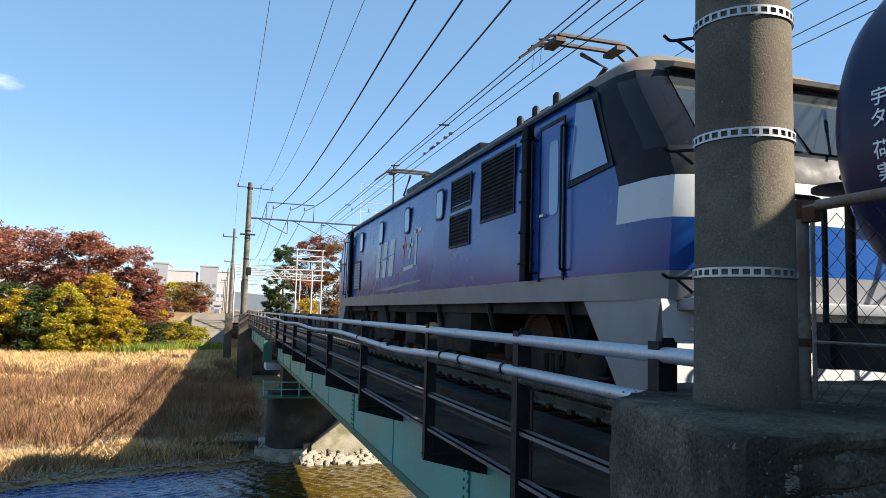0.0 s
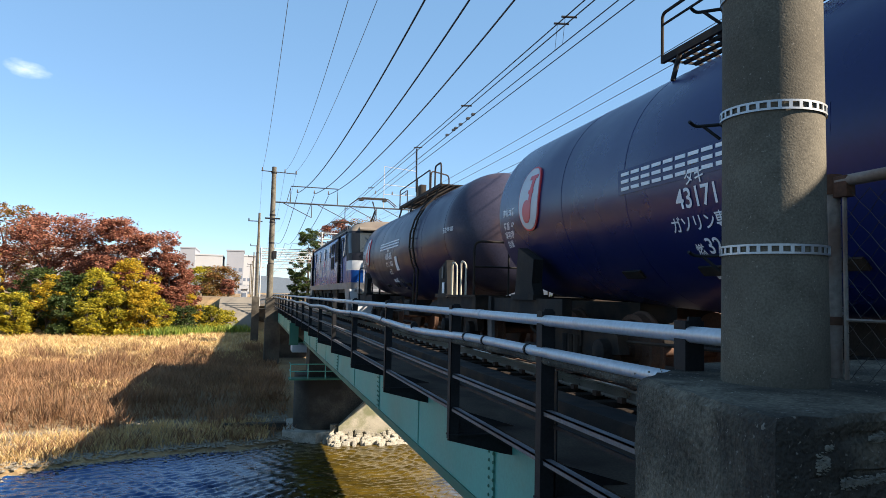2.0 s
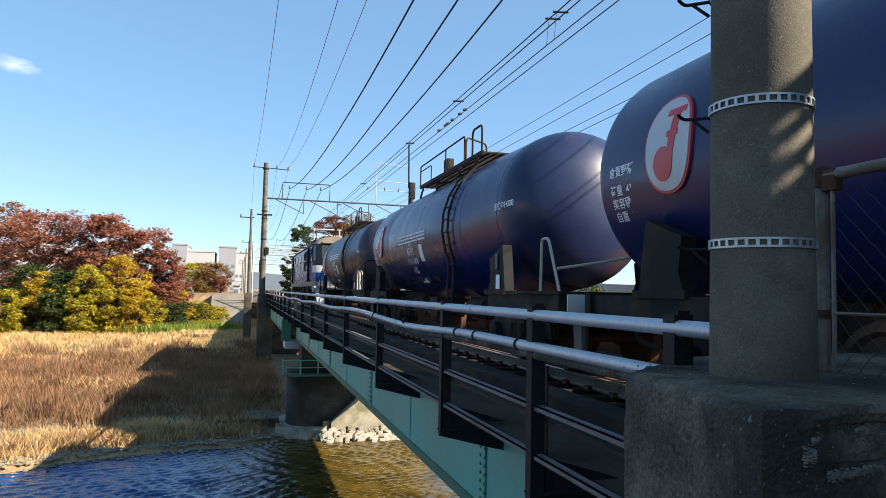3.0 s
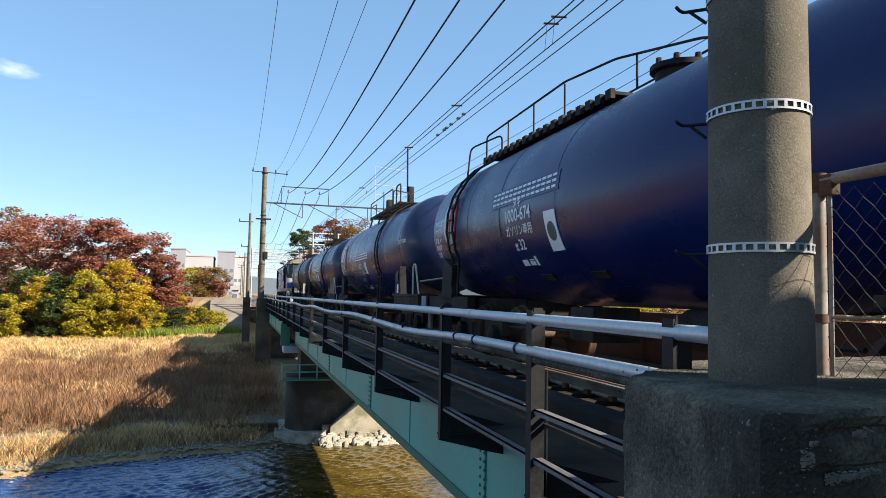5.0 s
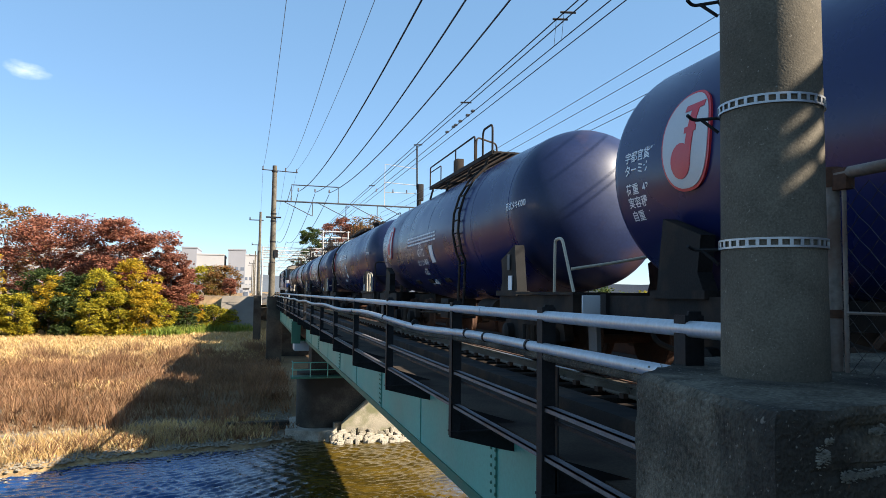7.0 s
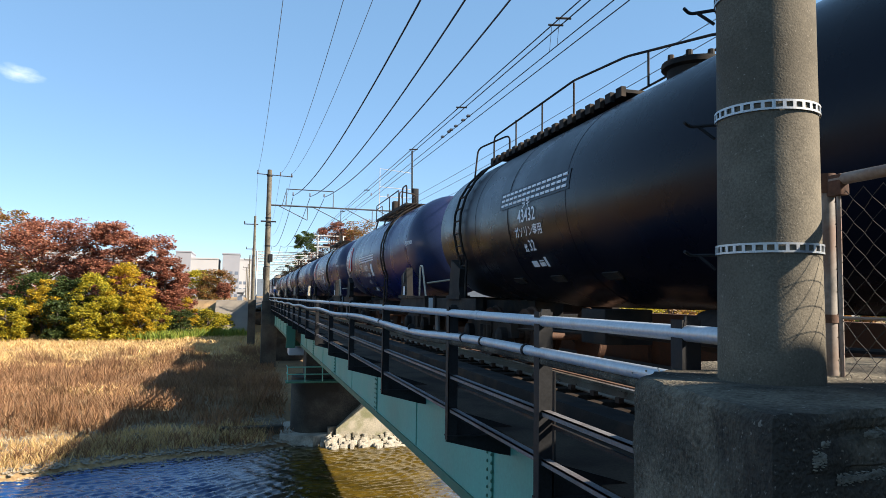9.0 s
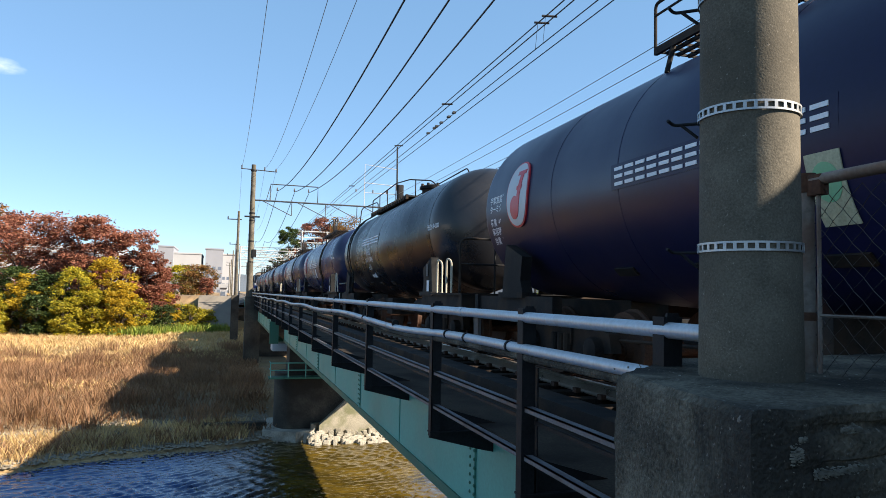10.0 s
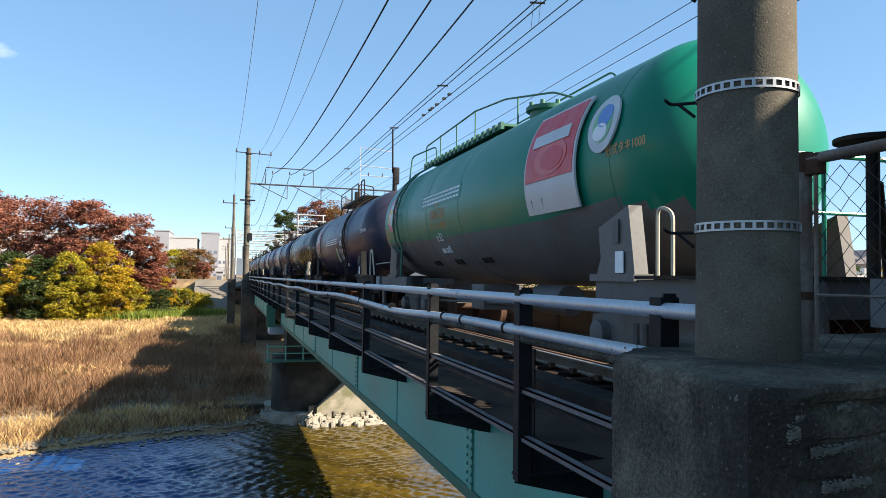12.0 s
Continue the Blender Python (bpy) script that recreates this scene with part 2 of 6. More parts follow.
# opaque blue base stands in for sky reflected in the side panes
M["glass_blue"] = glassy("side_window_sky_blue", (0.16, 0.26, 0.4), 0.0)
M["screen"] = material("dark_windscreen_edge", (0.008, 0.009, 0.011), 0.08, spec=0.25, vary=0.05)
M["lamp"] = glassy("headlight_glass", (0.6, 0.62, 0.6), 0.2)
M["bronze"] = material("pantograph_bronze", (0.022, 0.014, 0.009), 0.6, 0.1, vary=0.3, grain=10)
M["wire"] = material("overhead_wire", (0.02, 0.02, 0.022), 0.5, 0.3, vary=0.1)
M["thin_wire"] = material("weathered_thin_wire", (0.1, 0.11, 0.12), 0.5, 0.3, vary=0.1)
M["mesh"] = material("fence_wire", (0.05, 0.045, 0.04), 0.6, 0.3, vary=0.3, grain=20)
M["fence_pipe"] = material("fence_pipe_paint", (0.2, 0.18, 0.16), 0.6, 0.2, vary=0.3, grain=8, second=(0.12, 0.06, 0.035), mix=0.7, patch=4)
M["band"] = material("stainless_band", (0.4, 0.41, 0.42), 0.4, 0.6, vary=0.1)
M["ceramic"] = material("insulator_ceramic", (0.12, 0.1, 0.09), 0.3, vary=0.1)
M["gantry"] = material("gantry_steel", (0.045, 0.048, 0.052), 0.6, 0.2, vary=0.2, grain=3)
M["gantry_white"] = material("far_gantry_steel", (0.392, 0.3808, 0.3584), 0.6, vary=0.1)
M["ballast"] = material("ballast_stone", (0.112, 0.0924, 0.0728), 0.95, vary=0.45, grain=14, fine=50, bump=0.03)
M["earth"] = material("dry_earth_and_straw", (0.2957, 0.191, 0.08624), 0.95, vary=0.35, grain=0.6, fine=9, bump=0.05, second=(0.1355, 0.08624, 0.04312), mix=0.85, patch=0.12, sharp=(0.42, 0.6))
M["stones"] = material("river_stones", (0.2016, 0.168, 0.1218), 0.9, vary=0.5, grain=3, fine=14, bump=0.06)
M["wall_white"] = material("far_white_wall", (0.34, 0.335, 0.34), 0.85, vary=0.06, grain=0.3)
# bluish grey carries some distance haze in the wall colour
M["wall_grey"] = material("far_grey_wall", (0.23, 0.235, 0.26), 0.85, vary=0.06, grain=0.3)
M["far_window"] = material("far_window_glass", (0.12, 0.14, 0.18), 0.15, vary=0.1)
M["roof_tile"] = material("far_roof_tile", (0.13, 0.12, 0.13), 0.7, vary=0.2, grain=2)
# distance haze is put into this blue base colour
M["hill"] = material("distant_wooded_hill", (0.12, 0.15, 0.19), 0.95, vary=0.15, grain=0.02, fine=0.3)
M["bark"] = material("tree_bark", (0.08, 0.06, 0.045), 0.95, vary=0.3, grain=4, bump=0.02)
M["water"] = water_material()
M["grass_gold"] = leafy("dry_golden_grass", [(0.486, 0.323, 0.118), (0.620, 0.437, 0.197), (0.419, 0.253, 0.108), (0.653, 0.498, 0.265)], 0.3)
M["grass_brown"] = leafy("brown_reeds", [(0.22, 0.115, 0.06), (0.29, 0.16, 0.08), (0.13, 0.065, 0.035), (0.34, 0.2, 0.1)], 0.3)
M["grass_green"] = leafy("green_weeds", [(0.17, 0.24, 0.035), (0.25, 0.3, 0.05), (0.1, 0.16, 0.03), (0.33, 0.31, 0.06)], 0.4)
M["leaf_red"] = leafy("russet_leaves", [(0.21, 0.07, 0.045), (0.31, 0.12, 0.07), (0.13, 0.042, 0.03), (0.4, 0.19, 0.11)], 0.35)
M["leaf_yellow"] = leafy("yellow_leaves", [(0.52, 0.33, 0.018), (0.43, 0.29, 0.02), (0.16, 0.13, 0.018), (0.6, 0.38, 0.022)], 0.4)
M["leaf_lime"] = leafy("yellow_green_leaves", [(0.34, 0.29, 0.02), (0.42, 0.33, 0.02), (0.1, 0.12, 0.018), (0.48, 0.36, 0.025)], 0.4)
M["leaf_green"] = leafy("dark_green_leaves", [(0.033, 0.0594, 0.0165), (0.0594, 0.0858, 0.0198), (0.0264, 0.0462, 0.0132), (0.0858, 0.099, 0.0198)])
M["leaf_orange"] = leafy("orange_brown_leaves", [(0.198, 0.1, 0.03), (0.26, 0.13, 0.035), (0.145, 0.06, 0.025), (0.11, 0.11, 0.03)])
# unseen near bank, darkened so it bounces less light upwards
M["bank_grass"] = material("dark_low_bounce_ground", (0.05, 0.055, 0.028), 0.95, vary=0.4, grain=0.8, fine=9, bump=0.05, second=(0.06, 0.045, 0.03), mix=0.8, patch=0.3)


# ---- mesh helpers ----
def box(bm, x0, x1, y0, y1, z0, z1, bevel=0.0):
    v = [bm.verts.new((x, y, z)) for x in (x0, x1) for y in (y0, y1) for z in (z0, z1)]
    f = [bm.faces.new([v[n] for n in q]) for q in ((0, 1, 3, 2), (4, 6, 7, 5), (0, 4, 5, 1), (2, 3, 7, 6), (0, 2, 6, 4), (1, 5, 7, 3))]
    if bevel:
        edges = list({e for g in f for e in g.edges})
        bmesh.ops.bevel(bm, geom=edges, offset=bevel, segments=2, affect="EDGES", profile=0.6)
    return bm


def prism(bm, outline, axis, a, b):
    """An outline of (u, v) drawn out along an axis from a to b: x takes (y, z), y takes (x, z), z takes (x, y)."""
    put = {"x": lambda u, v, w: (w, u, v), "y": lambda u, v, w: (u, w, v), "z": lambda u, v, w: (u, v, w)}[axis]
    one, two = ([bm.verts.new(put(u, v, w)) for u, v in outline] for w in (a, b))
    n = len(outline)
    faces = [bm.faces.new(one), bm.faces.new(two[::-1])]
    faces += [bm.faces.new([one[k], two[k], two[(k + 1) % n], one[(k + 1) % n]]) for k in range(n)]
    bmesh.ops.recalc_face_normals(bm, faces=faces)
    return bm


def tube(bm, points, r, sides=8, r_end=None):
    """A pipe along a line of points."""
    pts = [Vector(p) for p in points]
    rings, up = [], None
    for k, p in enumerate(pts):
        d = (pts[min(k + 1, len(pts) - 1)] - pts[max(k - 1, 0)]).normalized()
        if up is None or abs(up.dot(d)) > 0.98:
            up = Vector((0, 0, 1)) if abs(d.z) < 0.9 else Vector((1, 0, 0))
        a = d.cross(up).normalized()
        up = a.cross(d).normalized()
        rr = r if r_end is None else r + (r_end - r) * k / (len(pts) - 1)
        rings.append([bm.verts.new(p + rr * (math.cos(t) * a + math.sin(t) * up)) for t in (2 * math.pi * s / sides for s in range(sides))])
    for one, two in zip(rings, rings[1:]):
        for s in range(sides):
            bm.faces.new([one[s], one[(s + 1) % sides], two[(s + 1) % sides], two[s]])
    bm.faces.new(rings[0][::-1]), bm.faces.new(rings[-1])
    return bm


def bend(points, r=0.1, steps=4):
    """The same line of points with its corners rounded."""
    pts = [Vector(p) for p in points]
    out = [pts[0]]
    for a, b, c in zip(pts, pts[1:], pts[2:]):
        u, v = (a - b), (c - b)
        k = min(r, u.length * 0.45, v.length * 0.45)
        p, q = b + u.normalized() * k, b + v.normalized() * k
        out += [(p * (1 - s) ** 2 + 2 * b * s * (1 - s) + q * s * s) for s in (n / steps for n in range(steps + 1))]
    return out + [pts[-1]]


def lathe(bm, profile, sides=48, axis="y", centre=(0, 0, 0)):
    """Rings of (place along the axis, radius, lift)."""
    cx, cy, cz = centre
    rings = []
    for a, r, lift in profile:
        ring = []
        for s in range(sides):
            t = 2 * math.pi * s / sides
            p = {"y": (r * math.sin(t), a, r * math.cos(t) + lift), "x": (a, r * math.sin(t), r * math.cos(t) + lift),
                 "z": (r * math.sin(t), r * math.cos(t), a)}[axis]
            ring.append(bm.verts.new((p[0] + cx, p[1] + cy, p[2] + cz)))
        rings.append(ring)
    faces = []
    for one, two in zip(rings, rings[1:]):
        for s in range(sides):
            faces.append(bm.faces.new([one[s], one[(s + 1) % sides], two[(s + 1) % sides], two[s]]))
    faces += [bm.faces.new(rings[0][::-1]), bm.faces.new(rings[-1])]
    bmesh.ops.recalc_face_normals(bm, faces=faces)
    return bm


def B():
    return bmesh.new()


def mesh_of(name, bm, mat, smooth=None):
    me = bpy.data.meshes.new(name)
    bm.to_mesh(me)
    bm.free()
    me.materials.append(M[mat] if isinstance(mat, str) else mat)
    if smooth is not None:
        me.shade_smooth()
        me.set_sharp_from_angle(angle=radians(smooth))
    return me


def part(name, bm, mat, parent, label="", smooth=35):
    ob = new(name, mesh_of(name, bm, mat, smooth))
    ob.parent = parent
    return tagged(ob, label)


def piece(name, mesh, parent, m):
    """A further object on a mesh that is there already."""
    ob = new(name, mesh)
    ob.parent = parent
    ob.matrix_basis = m
    return ob


def thing(name, label, category, group="", place=(0, 0, 0), turn=0.0):
    ob = new(name)
    ob.matrix_basis = pose(*place, 0, 0, turn)
    return tagged(ob, label, category, group)


def setting(name, bm, mat, label="", smooth=30):
    return tagged(new(name, mesh_of(name, bm, mat, smooth)), label, kind="structure")


def soup(name, verts, faces, mat, parent=None):
    """A joined mesh of many small faces from arrays."""
    me = bpy.data.meshes.new(name)
    me.from_pydata(verts, [], faces)
    me.materials.append(M[mat])
    ob = new(name, me)
    ob.parent = parent
    return ob


rng = np.random.default_rng(7)
RAIL = 0.1          # height of the rail's top; the track's middle is x = 0
WATER, MEADOW = -4.5, -3.75
RX, GX = -3.15, -2.65   # the railing's plane, the girder's outer face

# ---- ground and river ----
SHORE = [(-400.0, -60.0), (-60.0, 12.0), (-20.0, 21.5), (-11.5, 24.3), (-10.0, 25.4), (-7.4, 26.5), (-4.8, 27.0), (-2.0, 28.5), (0.9, 31.9), (12.0, 40.0), (60.0, 62.0), (400.0, 150.0)]


def shore_y(x):
    return float(np.interp(x, [p[0] for p in SHORE], [p[1] for p in SHORE]))


def height(x, y):
    n = noise.noise((x * 0.11, y * 0.11, 3.0)) * 0.28 + noise.noise((x * 0.5, y * 0.5, 9.0)) * 0.09
    s = y - shore_y(x)
    far = WATER + 0.12 + (MEADOW - WATER) * min(1.0, max(0.0, s / 7.0)) + n * min(1.0, max(0, s / 3)) if s > 0 else WATER - min(1.2, -s * 0.25)
    lift = min(1.0, max(0.0, (y - 92 - 0.10 * x) / 9.0))
    far = far + lift * ((-0.7 if x > -4.4 else 0.35) - far)
    near = min(1.0, max(0.0, (1.5 - y) / 5.0)) if y < 1.5 else 0.0
    return far + near * (-0.55 - far)


def build_ground():
    xs = np.unique(np.concatenate([np.linspace(-2500, -150, 12), np.linspace(-150, -40, 30), np.linspace(-40, 20, 90), np.linspace(20, 150, 40), np.linspace(150, 2500, 12)]))
    ys = np.unique(np.concatenate([np.linspace(-400, -20, 8), np.linspace(-20, 18, 20), np.linspace(18, 60, 85), np.linspace(60, 115, 70), np.linspace(115, 3200, 20)]))
    verts = [(float(x), float(y), height(float(x), float(y))) for y in ys for x in xs]
    w = len(xs)
    faces = [(j * w + i, j * w + i + 1, (j + 1) * w + i + 1, (j + 1) * w + i) for j in range(len(ys) - 1) for i in range(w - 1)]
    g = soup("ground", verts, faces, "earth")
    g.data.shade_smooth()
    # ground out of view near the camera is darkened to cut bounce light
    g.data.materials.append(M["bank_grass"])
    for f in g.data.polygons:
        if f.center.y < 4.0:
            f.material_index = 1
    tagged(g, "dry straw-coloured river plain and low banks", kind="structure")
    bm = B()
    v = [bm.verts.new(p) for p in ((-2400, -390, WATER - 0.14), (2400, -390, WATER - 0.14), (2400, 600, WATER - 0.14), (-2400, 600, WATER - 0.14))]
    bm.faces.new(v)
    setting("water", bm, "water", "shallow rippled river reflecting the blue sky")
    xs, ys = np.linspace(-17, 7, 340), np.linspace(14.5, 41, 520)
    gx, gy = np.meshgrid(xs, ys)
    z = np.zeros_like(gx)
    r2 = np.random.default_rng(3)
    bend_x = gx + 0.5 * np.sin(gy * 0.7 + gx * 0.23) + 0.3 * np.sin(gx * 0.9 - gy * 0.31)
    bend_y = gy + 0.4 * np.sin(gx * 0.55) + 0.25 * np.sin(gx * 1.3 + gy * 0.4)
    for _ in range(26):
        lam = r2.uniform(0.19, 0.5)
        ang = radians(90) + r2.normal(0.25, 0.55)
        k = 2 * math.pi / lam
        z += lam * r2.uniform(0.0075, 0.0165) * np.sin(k * (bend_x * math.cos(ang) + bend_y * math.sin(ang)) + r2.uniform(0, 6.28))
    z *= 0.75 + 0.4 * np.sin(gx * 0.4 + 0.8 * np.sin(gy * 0.3)) * np.sin(gy * 0.5 + 1.0)
    w = len(xs)
    idx = (np.arange(len(ys) - 1)[:, None] * w + np.arange(w - 1)[None]).ravel()
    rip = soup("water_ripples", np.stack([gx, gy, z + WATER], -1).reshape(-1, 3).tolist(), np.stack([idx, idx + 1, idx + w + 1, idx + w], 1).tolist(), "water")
    rip.data.shade_smooth()
    tagged(rip, "rippled blue river water below the bridge", kind="structure")
    # stony strip at the water's edge
    vs, fs = [], []
    for _ in range(4500):
        x = rng.uniform(-26, 3)
        y = shore_y(x) + rng.normal(0.45, 0.5)
        r = rng.uniform(0.025, 0.09)
        z = max(height(x, y), WATER) + r * 0.2
        k = len(vs)
        a = rng.uniform(0, 6.28)
        for t in range(5):
            vs.append((x + r * math.cos(a + t * 1.257) * rng.uniform(0.7, 1.2), y + r * math.sin(a + t * 1.257), z))
        vs.append((x, y, z + r * 0.5))
        fs += [(k + t, k + (t + 1) % 5, k + 5) for t in range(5)]
    for _ in range(9000):
        x = rng.uniform(-26, -3)
        y = shore_y(x) + 3.0 + rng.normal(0, 0.8) + 0.8 * noise.noise((x * 0.3, 1, 2))
        r = rng.uniform(0.02, 0.07)
        z = height(x, y) + r * 0.3
        k = len(vs)
        a = rng.uniform(0, 6.28)
        vs += [(x + r * math.cos(a + t * 1.571) * 1.2, y + r * math.sin(a + t * 1.571), z) for t in range(4)] + [(x, y, z + r * 0.6)]
        fs += [(k + t, k + (t + 1) % 4, k + 4) for t in range(4)]
    tagged(soup("river_stones", vs, fs, "stones"), "grey-brown stones along the water's edge", "stones", kind="stuff")


def blades(name, label, count, region, hgt, wid, mat, lean=0.35, keep=None):
    """Grass: thin bent blades in tufts."""
    vs, fs = [], []
    (x0, x1), (y0, y1) = region
    made = 0
    while made < count:
        x, y = rng.uniform(x0, x1), rng.uniform(y0, y1)
        if y < shore_y(x) + 0.6 or (keep and not keep(x, y)):
            made += 0.2
            continue
        z = height(x, y) - 0.03
        for _ in range(int(rng.integers(4, 8))):
            a, h = rng.uniform(0, 6.283), hgt * rng.uniform(0.5, 1.25)
            px, py = x + rng.normal(0, 0.16), y + rng.normal(0, 0.16)
            w = wid * rng.uniform(0.6, 1.4)
            lx, ly = math.cos(a) * lean * h, math.sin(a) * lean * h
            b = rng.uniform(0, 3.14)
            wx, wy = math.cos(b) * w, math.sin(b) * w
            k = len(vs)
            vs += [(px - wx, py - wy, z), (px + wx, py + wy, z), (px + lx * 0.4 + wx * 0.8, py + ly * 0.4 + wy * 0.8, z + h * 0.6), (px + lx * 0.4 - wx * 0.8, py + ly * 0.4 - wy * 0.8, z + h * 0.6), (px + lx, py + ly, z + h)]
            fs += [(k, k + 1, k + 2, k + 3), (k + 3, k + 2, k + 4)]
            made += 1
    return tagged(soup(name, vs, fs, mat), label, "grass", kind="stuff")


def build_grass():
    def gold(x, y):
        edge = 47 + 0.35 * (x + 20) + 9 * noise.noise((x * 0.12, y * 0.12, 1.0))
        return y > edge or noise.noise((x * 0.2, y * 0.2, 7.0)) > 0.3

    def brown(x, y):
        edge = 52 + 0.35 * (x + 20) + 9 * noise.noise((x * 0.12, y * 0.12, 1.0))
        return y < edge and not 2.0 < y - shore_y(x) < 4.0

    blades("golden_grass", "tall dry golden grass on the river plain", 42000, ((-36, -3), (30, 92)), 0.36, 0.03, "grass_gold", 0.8, keep=gold)
    blades("brown_reeds", "brown dead reeds and weeds beside the river", 42000, ((-24, -3), (25.5, 62)), 0.42, 0.016, "grass_brown", 0.6, keep=brown)
    blades("tall_reeds", "sparse clumps of taller brown reeds", 9000, ((-24, -3), (27, 62)), 0.85, 0.014, "grass_brown", 0.45, keep=lambda x, y: noise.noise((x * 0.35, y * 0.35, 6.0)) > 0.28)
    blades("bank_grass", "yellow grass fringe along the stony bank", 8000, ((-20, -4), (24.5, 31)), 0.32, 0.014, "grass_gold", 0.6, keep=lambda x, y: y < shore_y(x) + 3.2)
    blades("green_weeds", "fresh green weeds below the levee", 14000, ((-16, -4.5), (70, 96)), 1.0, 0.045, "grass_green", keep=lambda x, y: y > 84 + 0.6 * (x + 5) + 4 * noise.noise((x * 0.3, y * 0.3, 0)))


# ---- bridge ----
POSTS = [2.40, 3.76] + [5.61 + 2.87 * k for k in range(19)]


def build_girder(x_face, y0, y1, side, name, top=0.02, bottom=-0.86):
    """A riveted plate girder: web, flanges, stiffeners with their rivets. side -1: its outer face looks to -x."""
    g = thing(name, "light green riveted steel plate girder on concrete piers", "girder")
    bm = B()
    x_in = x_face - side * 0.02
    box(bm, min(x_face, x_in), max(x_face, x_in), y0, y1, bottom, top)
    part("web", bm, "green_paint", g)
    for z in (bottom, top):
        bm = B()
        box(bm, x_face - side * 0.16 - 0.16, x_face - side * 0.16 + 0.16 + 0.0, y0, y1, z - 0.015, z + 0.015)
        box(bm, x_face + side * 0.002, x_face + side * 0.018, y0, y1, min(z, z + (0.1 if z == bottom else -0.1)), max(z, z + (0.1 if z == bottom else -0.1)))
        # lower flange in darker green, the underside's shade put into its colour
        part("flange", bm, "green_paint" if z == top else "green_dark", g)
    bm = B()
    box(bm, -0.008, 0.008, -0.05, 0.05, bottom + 0.1, top - 0.1)
    splice = mesh_of("splice_plate", bm, "green_paint", 30)
    bm = B()
    box(bm, -0.006, 0.006, -0.005, 0.005, bottom + 0.1, top - 0.1)
    stiff = mesh_of("stiffener", bm, "green_paint", 30)
    bm = B()
    z = bottom + 0.16
    while z < top - 0.13:
        for dy in (-0.055, 0.055):
            lathe(bm, [(0, 0.017, 0), (0.008, 0.014, 0), (0.013, 0.006, 0)], 6, "x", (0, dy, z))
        z += 0.075
    rivets = mesh_of("rivet_rows", bm, "green_dark", 40)
    k, y = 0, 6.07
    while y < y1 - 0.3:
        if y > y0 + 0.2:
            if k % 2 == 0:
                piece("splice_plate", splice, g, pose(x_face + side * 0.009, y, 0))
                tagged(piece("rivet_rows", rivets, g, pose(x_face + side * 0.018, y, 0, 0, 0, 180 if side < 0 else 0)), kind="stuff")
            else:
                piece("stiffener", stiff, g, pose(x_face + side * 0.006, y, 0))
        y += 2.87
        k += 1
    return g


def build_bridge():
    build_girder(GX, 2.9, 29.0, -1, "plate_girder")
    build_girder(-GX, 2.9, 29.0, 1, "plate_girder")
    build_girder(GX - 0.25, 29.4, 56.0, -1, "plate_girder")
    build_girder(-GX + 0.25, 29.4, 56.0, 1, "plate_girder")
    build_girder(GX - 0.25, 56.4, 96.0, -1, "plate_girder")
    # end diaphragm that shows past the first span
    # dark green stands for the shade on this end face
    bm = B()
    box(bm, GX - 0.55, GX - 0.2, 29.2, 29.35, -0.95, -0.1)
    prism(bm, [(GX - 0.55, -0.1), (GX - 0.2, -0.1), (GX - 0.37, 0.05)], "y", 29.2, 29.35)
    setting("girder_end_plate", bm, "green_dark", "end plate of the next girder, dark green for its shade")
    # deck: cross beams, rails, sleepers, walkway
    bm = B()
    box(bm, -2.3, 2.3, 2.9, 96.0, -0.36, -0.3)
    setting("bridge_floor", bm, "frame_black", "dark steel floor under the sleepers")
    bm = B()
    box(bm, -1.05, 1.05, -0.11, 0.11, -0.09, 0.09, 0.012)
    sl = mesh_of("sleeper", bm, "sleeper", 30)
    track = tagged(new("track"), "railway track on dark wooden sleepers", kind="structure")
    for k in range(140):
        piece("sleeper", sl, track, pose(0, -6 + 0.62 * k, RAIL - 0.25))
    sec = [(-0.06, 0), (0.06, 0), (0.06, 0.015), (0.012, 0.03), (0.012, 0.11), (0.033, 0.12), (0.033, 0.15), (-0.033, 0.15), (-0.033, 0.12), (-0.012, 0.11), (-0.012, 0.03), (-0.06, 0.015)]
    for x in (-0.56, 0.56):
        bm = B()
        prism(bm, [(x + u, RAIL - 0.15 + v) for u, v in sec], "y", -60, 420)
        part("rail", bm, "rail", track)
    for x in (-0.36, 0.36):
        bm = B()
        prism(bm, [(x + u * 0.9, RAIL - 0.15 + v * 0.9) for u, v in sec], "y", 0, 96)
        part("guard_rail", bm, "rust", track)
    for x0, x1, z in ((-2.18, -1.28, 0.03), (1.5, 2.0, 0.03)):
        bm = B()
        box(bm, x0, x1, 2.2, 96, z - 0.03, z)
        setting("walkway", bm, "deck", "rust-brown walkway plates beside the track")
    bm = B()
    box(bm, -2.8, -2.2, 2.75, 96, 0.02, 0.06)
    setting("walkway_outer", bm, "deck", "worn brown walkway boards")
    bm = B()
    box(bm, -2.18, -1.9, 2.2, 96, 0.06, 0.24, 0.01)
    setting("cable_trough", bm, "frame_black", "dark cable trough along the walkway")
    bm = B()
    box(bm, 2.25, 2.4, 2.2, 96, -0.3, 0.88, 0.01)
    for k in range(32):
        box(bm, 2.17, 2.25, 2.9 + 2.87 * k, 2.92 + 2.87 * k, -0.3, 0.66)
    setting("parapet", bm, "rust", "rust-brown steel parapet on the far side of the track")
    # bolts and clips on the track
    bm = B()
    for k in range(60):
        for x in (-0.56, 0.56):
            box(bm, x - 0.12, x - 0.06, -0.05 + 0.62 * k, 0.05 + 0.62 * k, RAIL - 0.16, RAIL - 0.1)
    part("rail_clips", bm, "rust", track)


